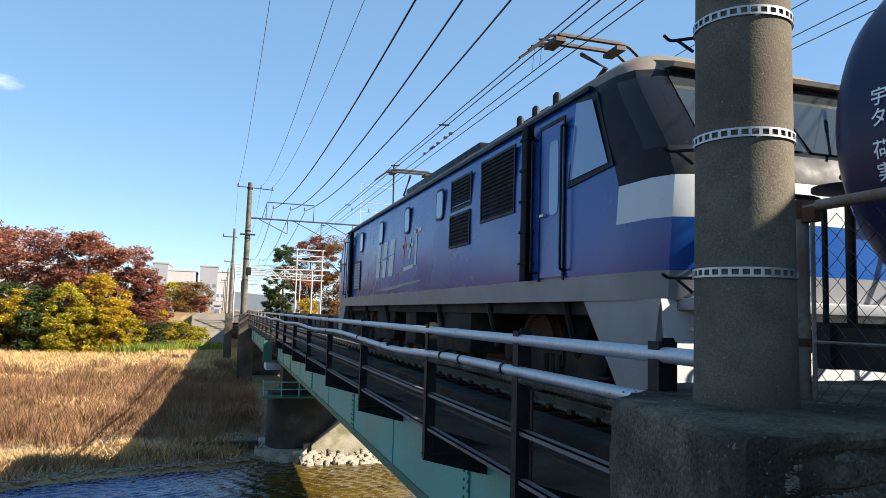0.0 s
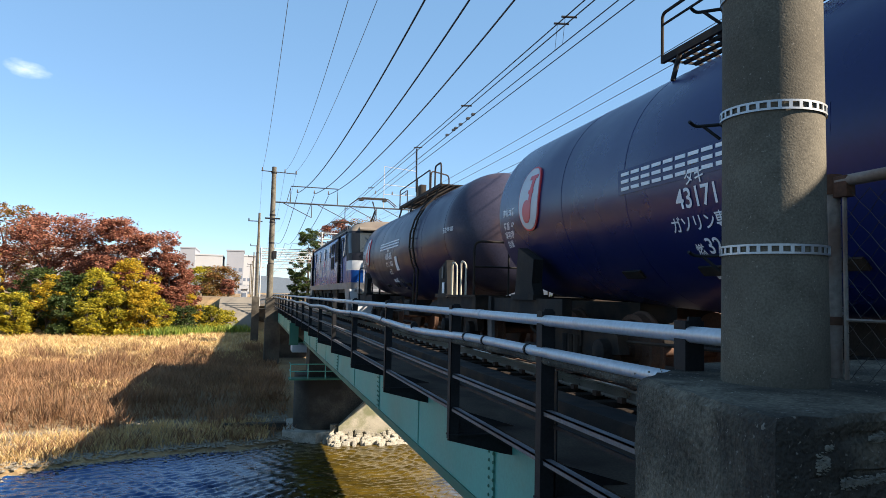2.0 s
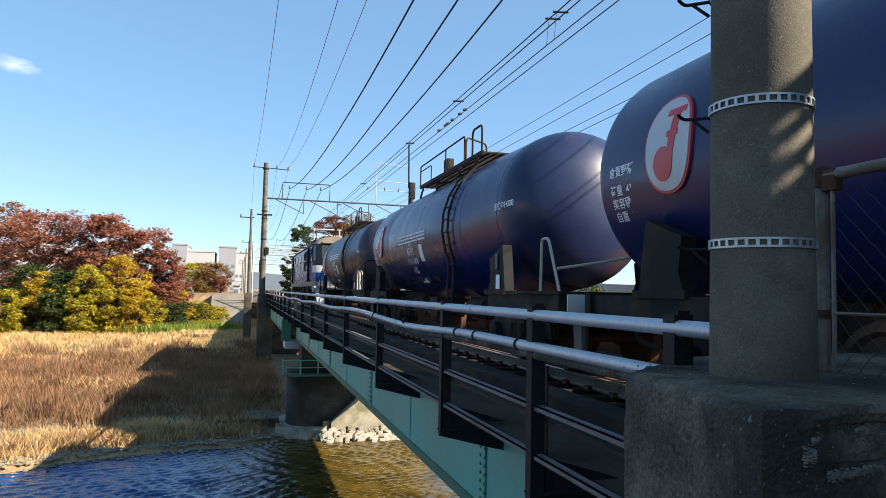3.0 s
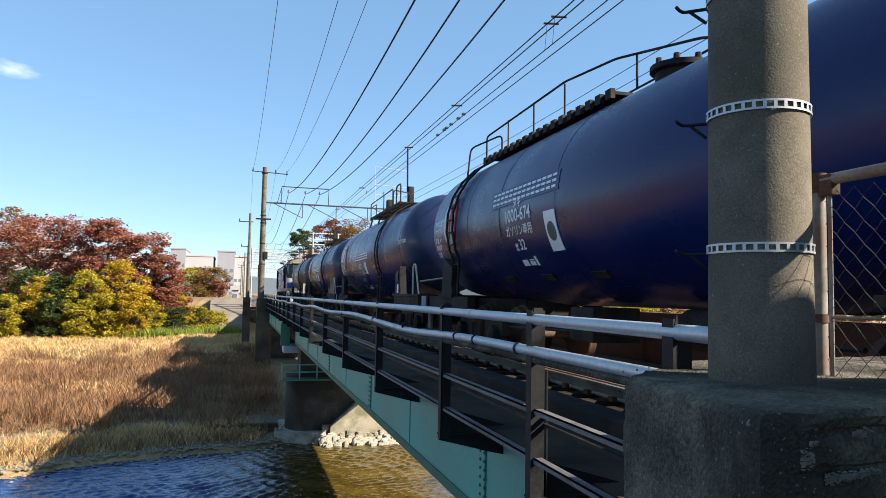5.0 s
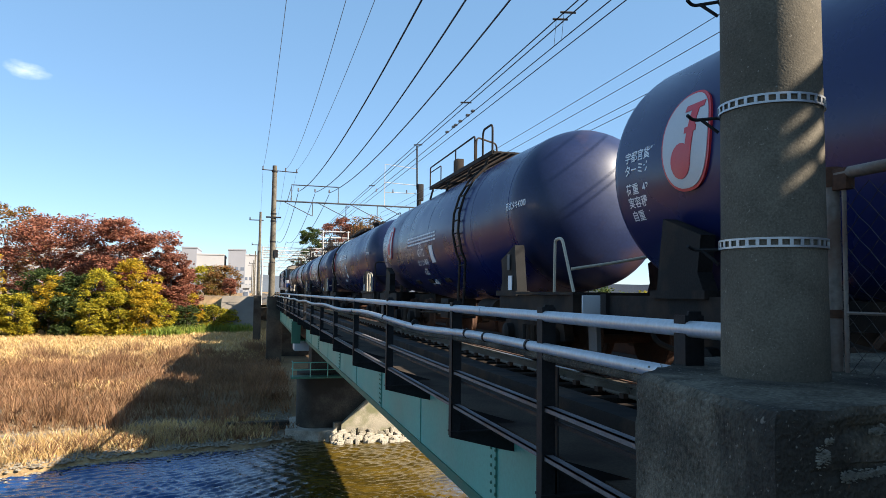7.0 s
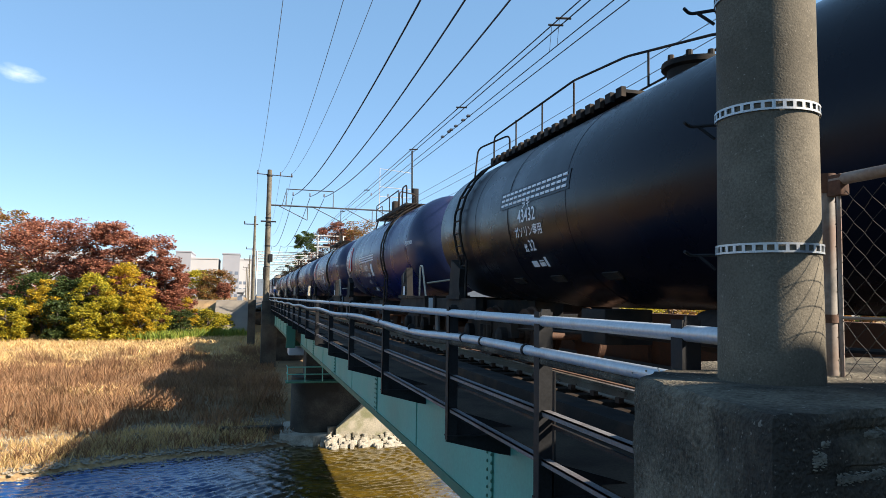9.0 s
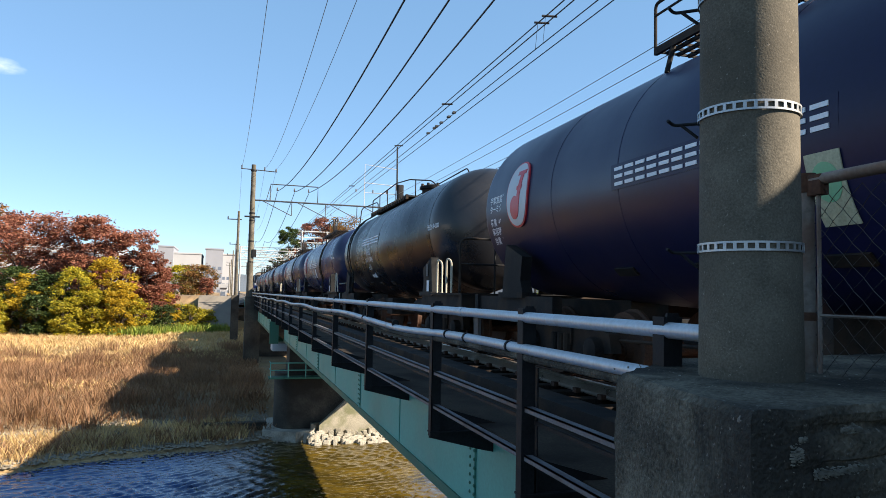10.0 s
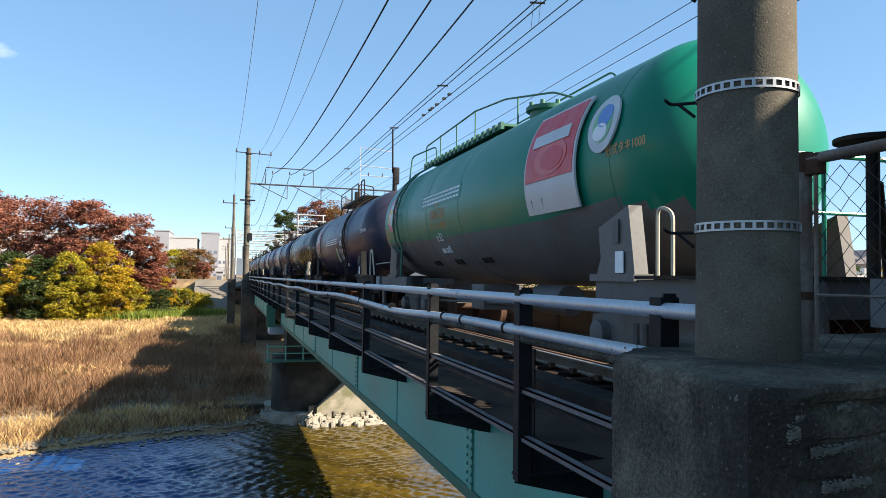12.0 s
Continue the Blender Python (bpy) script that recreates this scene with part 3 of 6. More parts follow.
def build_railing():
    r = thing("bridge_railing", "dark steel railing with pale galvanised pipes along the bridge", "railing")
    # a post: two angles back to back, open between, with a knee bracket
    bm = B()
    box(bm, -0.045, 0.035, -0.035, -0.027, -0.03, 1.03)
    box(bm, -0.045, -0.037, -0.035, 0.04, -0.03, 1.03)
    prism(bm, [(-0.045, 0.98), (0.035, 0.98), (0.02, 1.045), (-0.03, 1.045)], "y", -0.037, -0.025)
    post = mesh_of("post", bm, "steel_dark", 30)
    bm = B()
    prism(bm, [(-0.05, -0.04), (0.05, 0.2), (0.62, 0.03), (0.62, -0.2), (0.4, -0.155)], "y", -0.006, 0.006)
    box(bm, -0.05, 0.6, -0.045, 0.045, 0.0, 0.012)
    bracket = mesh_of("bracket", bm, "steel_dark", 30)
    for k, y in enumerate(POSTS):
        piece("post", post, r, pose(RX, y, 0))
        if k > 0:
            piece("bracket", bracket, r, pose(RX, y, 0))
    # second upright of a spliced post
    bm = B()
    box(bm, 0.05, 0.058, -0.03, 0.03, 0.0, 0.7)
    piece("stub_post", mesh_of("stub_post", bm, "steel_dark", 30), r, pose(RX, 3.76, 0))
    end = 60.0
    for n, y0 in enumerate([2.1, 4.9, 10.4, 15.9, 21.4, 26.9, 32.4, 37.9, 43.4, 48.9]):
        y1 = [4.9, 10.4, 15.9, 21.4, 26.9, 32.4, 37.9, 43.4, 48.9, end][n]
        bm = B()
        tube(bm, [(RX - 0.02, y0 + 0.003, 0.98), (RX - 0.02, y1 - 0.003, 0.98)], 0.031, 14)
        tube(bm, [(RX - 0.02, y0 - 0.05, 0.98), (RX - 0.02, y0 + 0.05, 0.98)], 0.034, 14)
        part("top_pipe", bm, "galv", r)
    pts = []
    y = 2.25
    while y < end:
        sag = 0.05 * math.exp(-((y - 6.6) / 1.2) ** 2) - 0.0 + 0.028 * math.sin(y * 1.05) * min(1, max(0, (y - 4) / 4))
        pts.append((RX - 0.03, y, 0.805 - sag * 0.6))
        y += 0.35
    bm = B()
    tube(bm, pts, 0.03, 12)
    part("cable_conduit", bm, "galv", r, "wavy grey cable conduit tied to the railing")
    bm = B()
    tube(bm, [(p[0] + 0.01, p[1], p[2] - 0.045) for p in pts], 0.024, 10)
    part("lower_conduit", bm, "concrete_old", r, "dull second conduit below")
    for z, mat, nm in ((0.485, "bar_dull", "mid_bar"), (0.22, "bar_dull", "toe_bar")):
        bm = B()
        box(bm, RX - 0.028, RX + 0.022, 2.3, end, z - 0.004, z + 0.004)
        box(bm, RX - 0.028, RX - 0.02, 2.3, end, z - 0.026, z + 0.004)
        part(nm, bm, mat, r)
    bm = B()
    for dz in (0.0, 0.045):
        box(bm, RX + 0.03, RX + 0.05, 2.3, end, 0.39 + dz, 0.41 + dz)
    part("cable_run", bm, "steel_dark", r)
    # bands that tie the conduit
    for y in (3.95, 4.75, 5.2, 7.0, 8.7, 11.5):
        part("conduit_tie", tube(B(), [(RX - 0.03, y - 0.012, 0.805), (RX - 0.03, y + 0.012, 0.805)], 0.036, 12), "steel_dark", r)


def build_block():
    """The big weathered concrete block that carries the pole."""
    b = thing("concrete_block", "dark weathered concrete block with broken layered edges", "block")
    top, low = 0.845, -1.6
    out = [(-3.51, 2.17), (-3.63, 1.37), (-1.6, 1.70), (-1.6, 2.85), (-2.95, 2.68)]
    bm = B()
    rings = []
    joints = [0.79, 0.701, 0.611, 0.5, 0.36, 0.2]
    levels = sorted({low, -0.6, -0.1, 0.05, 0.28, 0.43, 0.56, 0.655, 0.75, 0.825, top} | {j + d for j in joints for d in (-0.016, -0.007, 0.006, 0.013)})
    for n, z in enumerate(levels):
        ring = []
        cx, cy = -2.6, 2.1
        for k in range(len(out)):
            a, c = Vector(out[k]), Vector(out[(k + 1) % len(out)])
            steps = max(2, int((c - a).length / 0.03))
            for s in range(steps):
                p = a.lerp(c, s / steps)
                d = Vector((p.x - cx, p.y - cy)).normalized()
                inset = 0.018 if z == top else 0.0
                cut = 0.0
                if k == 1 and p.x > -3.5 + 0.09 * noise.noise((z * 23, 1, 3)):
                    near = min(abs(z - j) for j in joints)
                    cut = (0.034 if near < 0.01 else 0.012) * max(0.0, 0.55 + 1.1 * noise.noise((p.x * 7, z * 13, 6))) if near < 0.02 else 0.0
                    cut += 0.022 * max(0.0, noise.noise((p.x * 5, z * 6, 14)) - 0.1)
                    inset += cut
                rough = noise.noise((p.x * 9, p.y * 9, z * 9)) * 0.012 + noise.noise((p.x * 30, p.y * 30, z * 30)) * 0.006
                ring.append(bm.verts.new((p.x - d.x * inset + d.x * rough, p.y - d.y * inset + d.y * rough, z + noise.noise((p.x * 12, p.y * 12, 5)) * 0.008 * (z > 0.65))))
        rings.append(ring)
    n = len(rings[0])
    for one, two in zip(rings, rings[1:]):
        for s in range(n):
            bm.faces.new([one[s], one[(s + 1) % n], two[(s + 1) % n], two[s]])
    cap = bm.faces.new(rings[-1])
    bmesh.ops.triangulate(bm, faces=[cap])
    part("body", bm, "concrete_old", b, smooth=28)
    # broken ridges across the face
    for z0, x0, x1, th in ((0.779, -3.47, -2.5, 0.006), (0.69, -3.42, -2.5, 0.007), (0.6, -3.38, -2.5, 0.007), (0.49, -3.4, -2.6, 0.007), (0.74, -3.5, -3.43, 0.016)):
        vs, fs = [], []
        for _ in range(int((x1 - x0) * 2600)):
            x = rng.uniform(x0, x1)
            gap = noise.noise((x * 9, z0 * 31, 4))
            if gap < 0.02:
                continue
            zc = z0 + 0.012 * noise.noise((x * 8, z0 * 20, 8)) + rng.normal(0, th * (0.5 + 0.9 * max(0, gap)))
            yc = 1.37 + (x + 3.63) * 0.1626 - 0.004
            r = rng.uniform(0.0008, 0.0032)
            k = len(vs)
            for t in range(4):
                a = t * 1.571 + rng.uniform(0, 0.9)
                vs.append((x + r * 1.6 * math.cos(a), yc + 0.006, zc + r * math.sin(a)))
            vs.append((x, yc - r * 0.7, zc + r * 0.2))
            fs += [(k + t, k + (t + 1) % 4, k + 4) for t in range(4)]
        tagged(soup("broken_edge", vs, fs, "spall", b), "pale crumbling concrete edge", kind="stuff")
    # crumbs lying on top
    bm = B()
    for _ in range(30):
        x, y = rng.uniform(-3.45, -2.6), rng.uniform(1.7, 2.45)
        s = rng.uniform(0.0015, 0.004)
        box(bm, x - s, x + s, y - s * 0.7, y + s * 0.7, top - 0.004, top + s * 1.0)
    tagged(part("crumbs", bm, "spall", b, smooth=None), kind="stuff")


def build_pole():
    p = thing("concrete_pole", "tall tapered concrete catenary pole with steel bands", "pole", place=(-3.105, 2.005, 0.835))
    bm = B()
    prof = [(0.0, 0.163, 0), (0.02, 0.163, 0)] + [(h, 0.161 - h * 0.0055, 0) for h in (0.5, 1, 2, 3, 4, 6, 8, 9.2)]
    lathe(bm, prof, 56, "z")
    part("shaft", bm, "concrete_pole", p)
    for h, hook in ((0.435, 1), (0.885, 1), (1.29, 1), (2.0, 1)):
        r = 0.161 - h * 0.0055 + 0.003
        ring = part("steel_band", B(), "band", p, "perforated stainless steel band")
        bm = B()
        n = 96
        for s in range(n):
            a0, a1 = 2 * math.pi * s / n, 2 * math.pi * (s + 1) / n
            rows = [(-0.0155, -0.009), (0.009, 0.0155)] + ([(-0.009, 0.009)] if s % 3 == 0 else [])
            for z0, z1 in rows:
                vs = [bm.verts.new((rr * math.cos(a), rr * math.sin(a), h + z)) for rr in (r, r + 0.004) for a in (a0, a1) for z in (z0, z1)]
                for q in ((4, 6, 7, 5), (0, 1, 3, 2), (0, 4, 5, 1), (2, 3, 7, 6), (0, 2, 6, 4), (1, 5, 7, 3)):
                    bm.faces.new([vs[i] for i in q])
        bm.to_mesh(ring.data)
        bm.free()
        # step bolt: a bent bar standing out to the side
        bm = B()
        a = radians(138)
        d, e = Vector((math.cos(a), math.sin(a), 0)), Vector((-math.sin(a), math.cos(a), 0))
        base = Vector((0, 0, h - 0.012)) + d * r
        tube(bm, bend([base, base + d * 0.085, base + d * 0.1 + e * 0.03 + Vector((0, 0, 0.012))], 0.03), 0.006, 6)
        tube(bm, [base + d * 0.06, base + d * 0.004 - Vector((0, 0, 0.05))], 0.006, 6)
        part("step_bolt", bm, "steel_dark", p)


def build_fence():
    f = thing("chain_link_fence", "rusty pipe and chain link fence beside the track", "fence")
    fx, y_end, y0, top, low = -2.75, 2.13, -3.2, 1.55, 0.86
    bm = B()
    tube(bm, [(fx, y_end, low - 0.06), (fx, y_end, top)], 0.027, 14)
    part("fence_post", bm, "fence_pipe", f)
    bm = B()
    tube(bm, [(fx, y0, low - 1), (fx, y0, top)], 0.027, 14)
    part("fence_post", bm, "fence_pipe", f)
    bm = B()
    tube(bm, [(fx, y_end - 0.03, top - 0.012), (fx, y0, top - 0.012)], 0.021, 12)
    part("top_rail", bm, "fence_pipe", f)
    bm = B()
    tube(bm, [(fx, y_end, top - 0.055), (fx, y_end, top + 0.016)], 0.033, 14)
    box(bm, fx - 0.02, fx + 0.02, y_end - 0.085, y_end - 0.02, top - 0.07, top + 0.006, 0.006)
    part("clamp", bm, "rust", f)
    part("collar", tube(B(), [(fx, y_end, 1.03), (fx, y_end, 1.06)], 0.031, 14), "rust", f)
    bm = B()
    tube(bm, [(fx, y_end - 0.055, low - 0.05), (fx, y_end - 0.055, top - 0.05)], 0.008, 6)
    tube(bm, [(fx, y_end - 0.05, 1.05), (fx, y0, 1.05)], 0.006, 6)
    part("tension_bar", bm, "fence_pipe", f)
    # woven mesh of zigzag wires
    bm = B()
    pitch = 0.04
    k, y = 0, y_end - 0.06
    while y > -1.2:
        pts = []
        z, s = low - 0.04, 0
        while z < top - 0.02:
            pts.append((fx + (0.003 if s % 2 else -0.003), y - (pitch / 2 if (s + k) % 2 else -pitch / 2) * 1.04, z))
            z += pitch
            s += 1
        tube(bm, pts, 0.0017, 4)
        y -= pitch
        k += 1
    part("wire_mesh", bm, "mesh", f, "diamond wire mesh")


def build_piers():
    for n, (y0, y1, x0, x1, low) in enumerate([(28.3, 30.3, -2.95, 2.95, -5.6), (55.2, 57.0, -3.3, 3.3, -5.0), (94.5, 99.0, -4.2, 4.2, -5.0)]):
        bm = B()
        r = (y1 - y0) / 2
        out = []
        for s in range(13):
            a = radians(-90 + 180 * s / 12)
            out.append((x1 - r * 0.6 + r * 0.6 * math.cos(a), (y0 + y1) / 2 + r * math.sin(a)))
        for s in range(13):
            a = radians(90 + 180 * s / 12)
            out.append((x0 + r * 0.6 + r * 0.6 * math.cos(a), (y0 + y1) / 2 + r * math.sin(a)))
        prism(bm, out, "z", low, -2.05)
        box(bm, x0 + 0.5, x1 - 0.5, y0 + 0.2, y1 - 0.2, -2.05, -1.0)
        setting(f"pier_{n + 1}", bm, "concrete_pier", "stained concrete bridge pier darkened for its shade, standing at the water")
    # footing and stepped lit blocks at the waterline
    bm = B()
    prism(bm, [(-2.2, 27.6), (3.6, 31.6), (3.6, 33.0), (-3.2, 31.0), (-3.4, 28.2)], "z", -5.4, -4.12)
    prism(bm, [(-1.6, 28.0), (3.2, 31.0), (3.2, 32.4), (-1.6, 30.4)], "z", -4.12, -3.9)
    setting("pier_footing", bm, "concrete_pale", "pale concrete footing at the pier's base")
    # pale slab added in the outline of the sun patch on the pier's face
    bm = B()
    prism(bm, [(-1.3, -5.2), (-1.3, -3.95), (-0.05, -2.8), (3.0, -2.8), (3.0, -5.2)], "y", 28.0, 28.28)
    setting("wing_wall", bm, "concrete_sunlit", "pale slab shaped as the sunlit patch of the pier's face")
    # broken stones along the foot of the slab
    bm = B()
    for _ in range(230):
        x, y, r = rng.uniform(-1.9, 2.6), rng.uniform(27.0, 27.95), rng.uniform(0.04, 0.13)
        box(bm, x - r, x + r, y - 0.7 * r, y + 0.7 * r, -4.9, -4.45 + rng.uniform(0.0, 0.16) + 0.25 * (y - 27.1), 0.03)
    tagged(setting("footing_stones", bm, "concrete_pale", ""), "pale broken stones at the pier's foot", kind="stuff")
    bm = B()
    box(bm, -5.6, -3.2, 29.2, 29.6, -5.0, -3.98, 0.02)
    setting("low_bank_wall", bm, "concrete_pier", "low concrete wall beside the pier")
    # inspection platform with a green rail round the pier's head
    p = thing("inspection_platform", "green steel inspection platform round the pier head", "platform")
    bm = B()
    box(bm, -3.25, -1.2, 27.7, 28.35, -2.16, -2.1)
    part("floor", bm, "green_dark", p)
    bm = B()
    for z in (-1.56, -1.83):
        tube(bm, [(-3.2, 28.35, z), (-3.2, 27.72, z), (-1.25, 27.72, z)], 0.022, 6)
    part("rail", bm, "green_paint", p)
    bm = B()
    tube(bm, [(0, 0, -2.12), (0, 0, -1.55)], 0.022, 6)
    up = mesh_of("upright", bm, "green_paint", 30)
    for x in (-3.2, -2.55, -1.9, -1.25):
        piece("upright", up, p, pose(x, 27.72, 0))
    # pale bearing block and white sign on the far pier
    bm = B()
    box(bm, -3.05, -2.3, 29.9, 30.9, -1.3, -0.98, 0.05)
    setting("bearing_block", bm, "white", "sunlit pale bearing block")
    # column that carries the first catenary mast
    bm = B()
    box(bm, -3.75, -2.75, 49.5, 50.8, -5.0, 0.75, 0.04)
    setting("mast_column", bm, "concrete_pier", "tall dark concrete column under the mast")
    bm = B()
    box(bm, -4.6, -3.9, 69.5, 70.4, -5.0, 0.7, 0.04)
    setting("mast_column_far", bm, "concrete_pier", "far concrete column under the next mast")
    # near abutment, under the camera
    bm = B()
    box(bm, -3.0, 3.2, -8, 2.85, -5.2, -0.5)
    setting("abutment", bm, "concrete_old", "near bridge abutment")
    # levee face
    bm = B()
    prism(bm, [(84.6, -3.95), (92.0, 0.42), (101.0, 0.42), (101.0, -3.95)], "x", -8.3, -4.45)
    setting("levee_face", bm, "concrete", "pale concrete levee slope")
    bm = B()
    prism(bm, [(-4.0, -0.7), (4.0, -0.7), (2.2, -0.12), (-2.2, -0.12)], "y", 98, 420)
    setting("ballast_bed", bm, "ballast", "brown ballast bed beyond the bridge")


def wire(bm, a, b, sag, r, steps=20):
    a, b = Vector(a), Vector(b)
    tube(bm, [a.lerp(b, s / steps) - Vector((0, 0, 4 * sag * (s / steps) * (1 - s / steps))) for s in range(steps + 1)], r, 5)


def insulator(bm, x, y, z, s=1.0):
    lathe(bm, [(0, 0.025 * s, 0), (0.04 * s, 0.06 * s, 0), (0.07 * s, 0.03 * s, 0), (0.11 * s, 0.065 * s, 0), (0.14 * s, 0.03 * s, 0), (0.2 * s, 0.05 * s, 0), (0.24 * s, 0.02 * s, 0)], 10, "z", (x, y, z))


def build_overhead():
    gy = 50.0
    g = thing("catenary_gantry", "concrete mast with a steel cross beam over the tracks", "gantry")
    bm = B()
    lathe(bm, [(0.75, 0.21, 0), (5, 0.185, 0), (9.65, 0.15, 0)], 20, "z", (-3.5, gy, 0))
    part("mast", bm, "concrete_pole", g)
    for dz in (9.2, 6.3, 4.4, 5.8, 3.0):
        part("mast_band", tube(B(), [(-3.5, gy, dz), (-3.5, gy, dz + 0.1)], 0.2, 14), "steel_dark", g)
    part("switch_box", box(B(), -3.75, -3.6, gy - 0.25, gy + 0.05, 2.2, 3.0), "steel_dark", g)
    part("switch_box", box(B(), -3.4, -3.15, gy - 0.25, gy + 0.05, 3.4, 3.9), "steel_dark", g)
    part("short_arm", box(B(), -4.0, -3.0, gy - 0.22, gy - 0.14, 6.05, 6.15), "steel_dark", g)
    bm = B()
    tube(bm, [(-3.4, gy, 7.25), (6.6, gy, 7.2)], 0.055, 8)
    for x in (-2.9, -0.6, 1.6, 3.9):
        tube(bm, [(x, gy, 7.25), (x + 2.0, gy, 6.3)], 0.03, 6)
        tube(bm, [(x + 2.0, gy, 7.25), (x + 2.0, gy, 6.3)], 0.03, 6)
    part("cross_beam", bm, "gantry", g)
    bm = B()
    tube(bm, [(-2.35, gy, 7.3), (-2.35, gy, 8.4), (0.85, gy, 8.38), (0.85, gy, 7.25)], 0.04, 6)
    tube(bm, [(-2.6, gy, 7.3), (-2.35, gy, 8.3)], 0.025, 6)
    part("feeder_frame", bm, "gantry", g)
    bm = B()
    tube(bm, [(-4.35, gy, 9.35), (-1.95, gy, 9.25)], 0.035, 6)
    part("cross_arm", bm, "gantry", g)
    for x, z in ((-4.28, 9.35), (-2.78, 9.3), (-2.03, 9.25), (-1.9, 7.96), (-0.76, 7.96), (0.21, 7.96), (3.5, 8.2), (4.7, 8.2), (5.7, 8.2)):
        bm = B()
        insulator(bm, x, gy, z, 1.0)
        part("insulator", bm, "ceramic", g)
    bm = B()
    lathe(bm, [(0, 0.2, 0), (8.9, 0.16, 0)], 16, "z", (6.6, gy, 0))
    tube(bm, [(6.45, gy, 8.5), (6.4, gy, 11.65)], 0.06, 8)
    box(bm, 6.5, 6.9, gy - 0.2, gy + 0.2, 7.7, 8.9, 0.05)
    part("right_mast", bm, "steel_dark", g)
    # wires
    def run(name, label, x, z, sag, r, mat="wire", y0=2.0, near=0.0):
        w = thing(name, label, "wire")
        bm = B()
        wire(bm, (x + near, y0 - 46, z), (x + near, y0, z), sag, r)
        wire(bm, (x + near, y0, z), (x, gy, z), sag, r, 40)
        wire(bm, (x, gy, z - 0.1), (x + 0.2, 98, z - 0.2), sag, r)
        wire(bm, (x + 0.2, 98, z - 0.2), (x + 0.2, 150, z - 0.4), sag, r)
        part("strand", bm, mat, w)

    for x, sag, near in ((-1.9, 1.25, 0.4), (-0.76, 1.3, 0.0), (0.21, 1.1, 0.0)):
        run("feeder_cable", "thick black feeder cable over the bridge", x, 7.95, sag, 0.022, near=near)
    for x, z, sag, near in ((-4.28, 9.45, 1.3, 0.22), (-2.78, 9.45, 1.63, 0.0), (-2.03, 9.42, 1.3, 0.0)):
        run("thin_wire", "thin grey wire strung between the masts", x, z, sag, 0.009, "thin_wire", near=near)
    c = thing("contact_wire", "twin contact and messenger wires over the track", "wire")
    for dx, z, r, nm in ((-0.1, 5.15, 0.009, "contact_strand"), (0.1, 5.15, 0.009, "contact_strand"), (-0.06, 5.6, 0.011, "messenger_strand"), (0.1, 5.62, 0.011, "messenger_strand")):
        bm = B()
        tube(bm, [(dx, y, z) for y in (-40, 2, 50, 98, 160, 260)], r, 5)
        part(nm, bm, "wire", c)
    for y in (10.4, 10.7):
        part("dropper", tube(B(), [(-0.06, y, 5.6), (-0.1, y, 5.15)], 0.004, 4), "wire", c)
        part("clamp", tube(B(), [(-0.12, y, 5.6), (0.14, y, 5.62)], 0.02, 5), "wire", c)
    for y in (16.1, 21.2, 30, 38):
        part("clamp", tube(B(), [(-0.12, y, 5.6), (0.14, y, 5.62)], 0.022, 5), "wire", c)
    for y in (15.2, 15.6, 16.2, 16.6, 16.8, 17.4):
        part("clip", box(B(), -0.13, -0.06, y - 0.05, y + 0.05, 5.16, 5.2), "wire", c)
    for x, z in ((3.8, 6.7), (3.8, 6.35), (3.8, 5.68), (4.1, 6.05)):
        run("far_wire", "thin wire over the second track", x, z, 0.25, 0.009, "thin_wire")
    # farther masts and lattice gantries
    for y, h, xs, ww in ((70.0, 8.6, -4.2, 0.16), (98.0, 8.0, -4.0, 0.14), (128.0, 8.0, -4.4, 0.14), (165.0, 8.0, -4.6, 0.14), (210.0, 9.0, -5.0, 0.15)):
        m = thing("catenary_mast", "slim far concrete mast beside the railway", "mast", "masts along the railway")
        bm = B()
        lathe(bm, [(-0.6, ww, 0), (h, ww * 0.7, 0)], 10, "z", (xs, y, 0))
        part("shaft", bm, "concrete_pole", m)
        bm = B()
        tube(bm, [(xs - 1.0, y, h - 0.8), (xs + 0.3, y, h - 0.8)], 0.05, 5)
        insulator(bm, xs - 0.95, y, h - 0.8, 1.2)
        part("cross_arm", bm, "gantry", m)
    for y, z0, x0, x1 in ((98, 5.6, -3.6, 6.4), (120, 6.2, -4.0, 7.0), (128, 7.8, -4.0, 9.0), (165, 6.6, -4.2, 12.0), (200, 6.8, -4.5, 14.0)):
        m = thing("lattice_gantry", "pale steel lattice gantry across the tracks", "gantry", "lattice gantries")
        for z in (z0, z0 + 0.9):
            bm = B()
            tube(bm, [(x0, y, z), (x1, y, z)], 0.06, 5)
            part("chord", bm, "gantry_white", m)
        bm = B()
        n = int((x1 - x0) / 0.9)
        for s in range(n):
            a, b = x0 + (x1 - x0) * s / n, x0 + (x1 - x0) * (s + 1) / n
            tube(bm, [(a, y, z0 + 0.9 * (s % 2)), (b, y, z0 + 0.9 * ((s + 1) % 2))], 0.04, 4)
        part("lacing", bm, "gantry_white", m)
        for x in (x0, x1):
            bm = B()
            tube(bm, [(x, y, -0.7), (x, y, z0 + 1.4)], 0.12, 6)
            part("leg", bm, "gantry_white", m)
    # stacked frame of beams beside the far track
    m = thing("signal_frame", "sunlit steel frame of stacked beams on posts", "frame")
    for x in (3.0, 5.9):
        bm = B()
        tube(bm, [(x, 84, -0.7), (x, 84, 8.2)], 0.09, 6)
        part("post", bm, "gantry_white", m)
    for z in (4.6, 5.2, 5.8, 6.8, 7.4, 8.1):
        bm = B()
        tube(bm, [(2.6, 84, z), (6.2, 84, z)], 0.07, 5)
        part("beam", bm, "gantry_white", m)
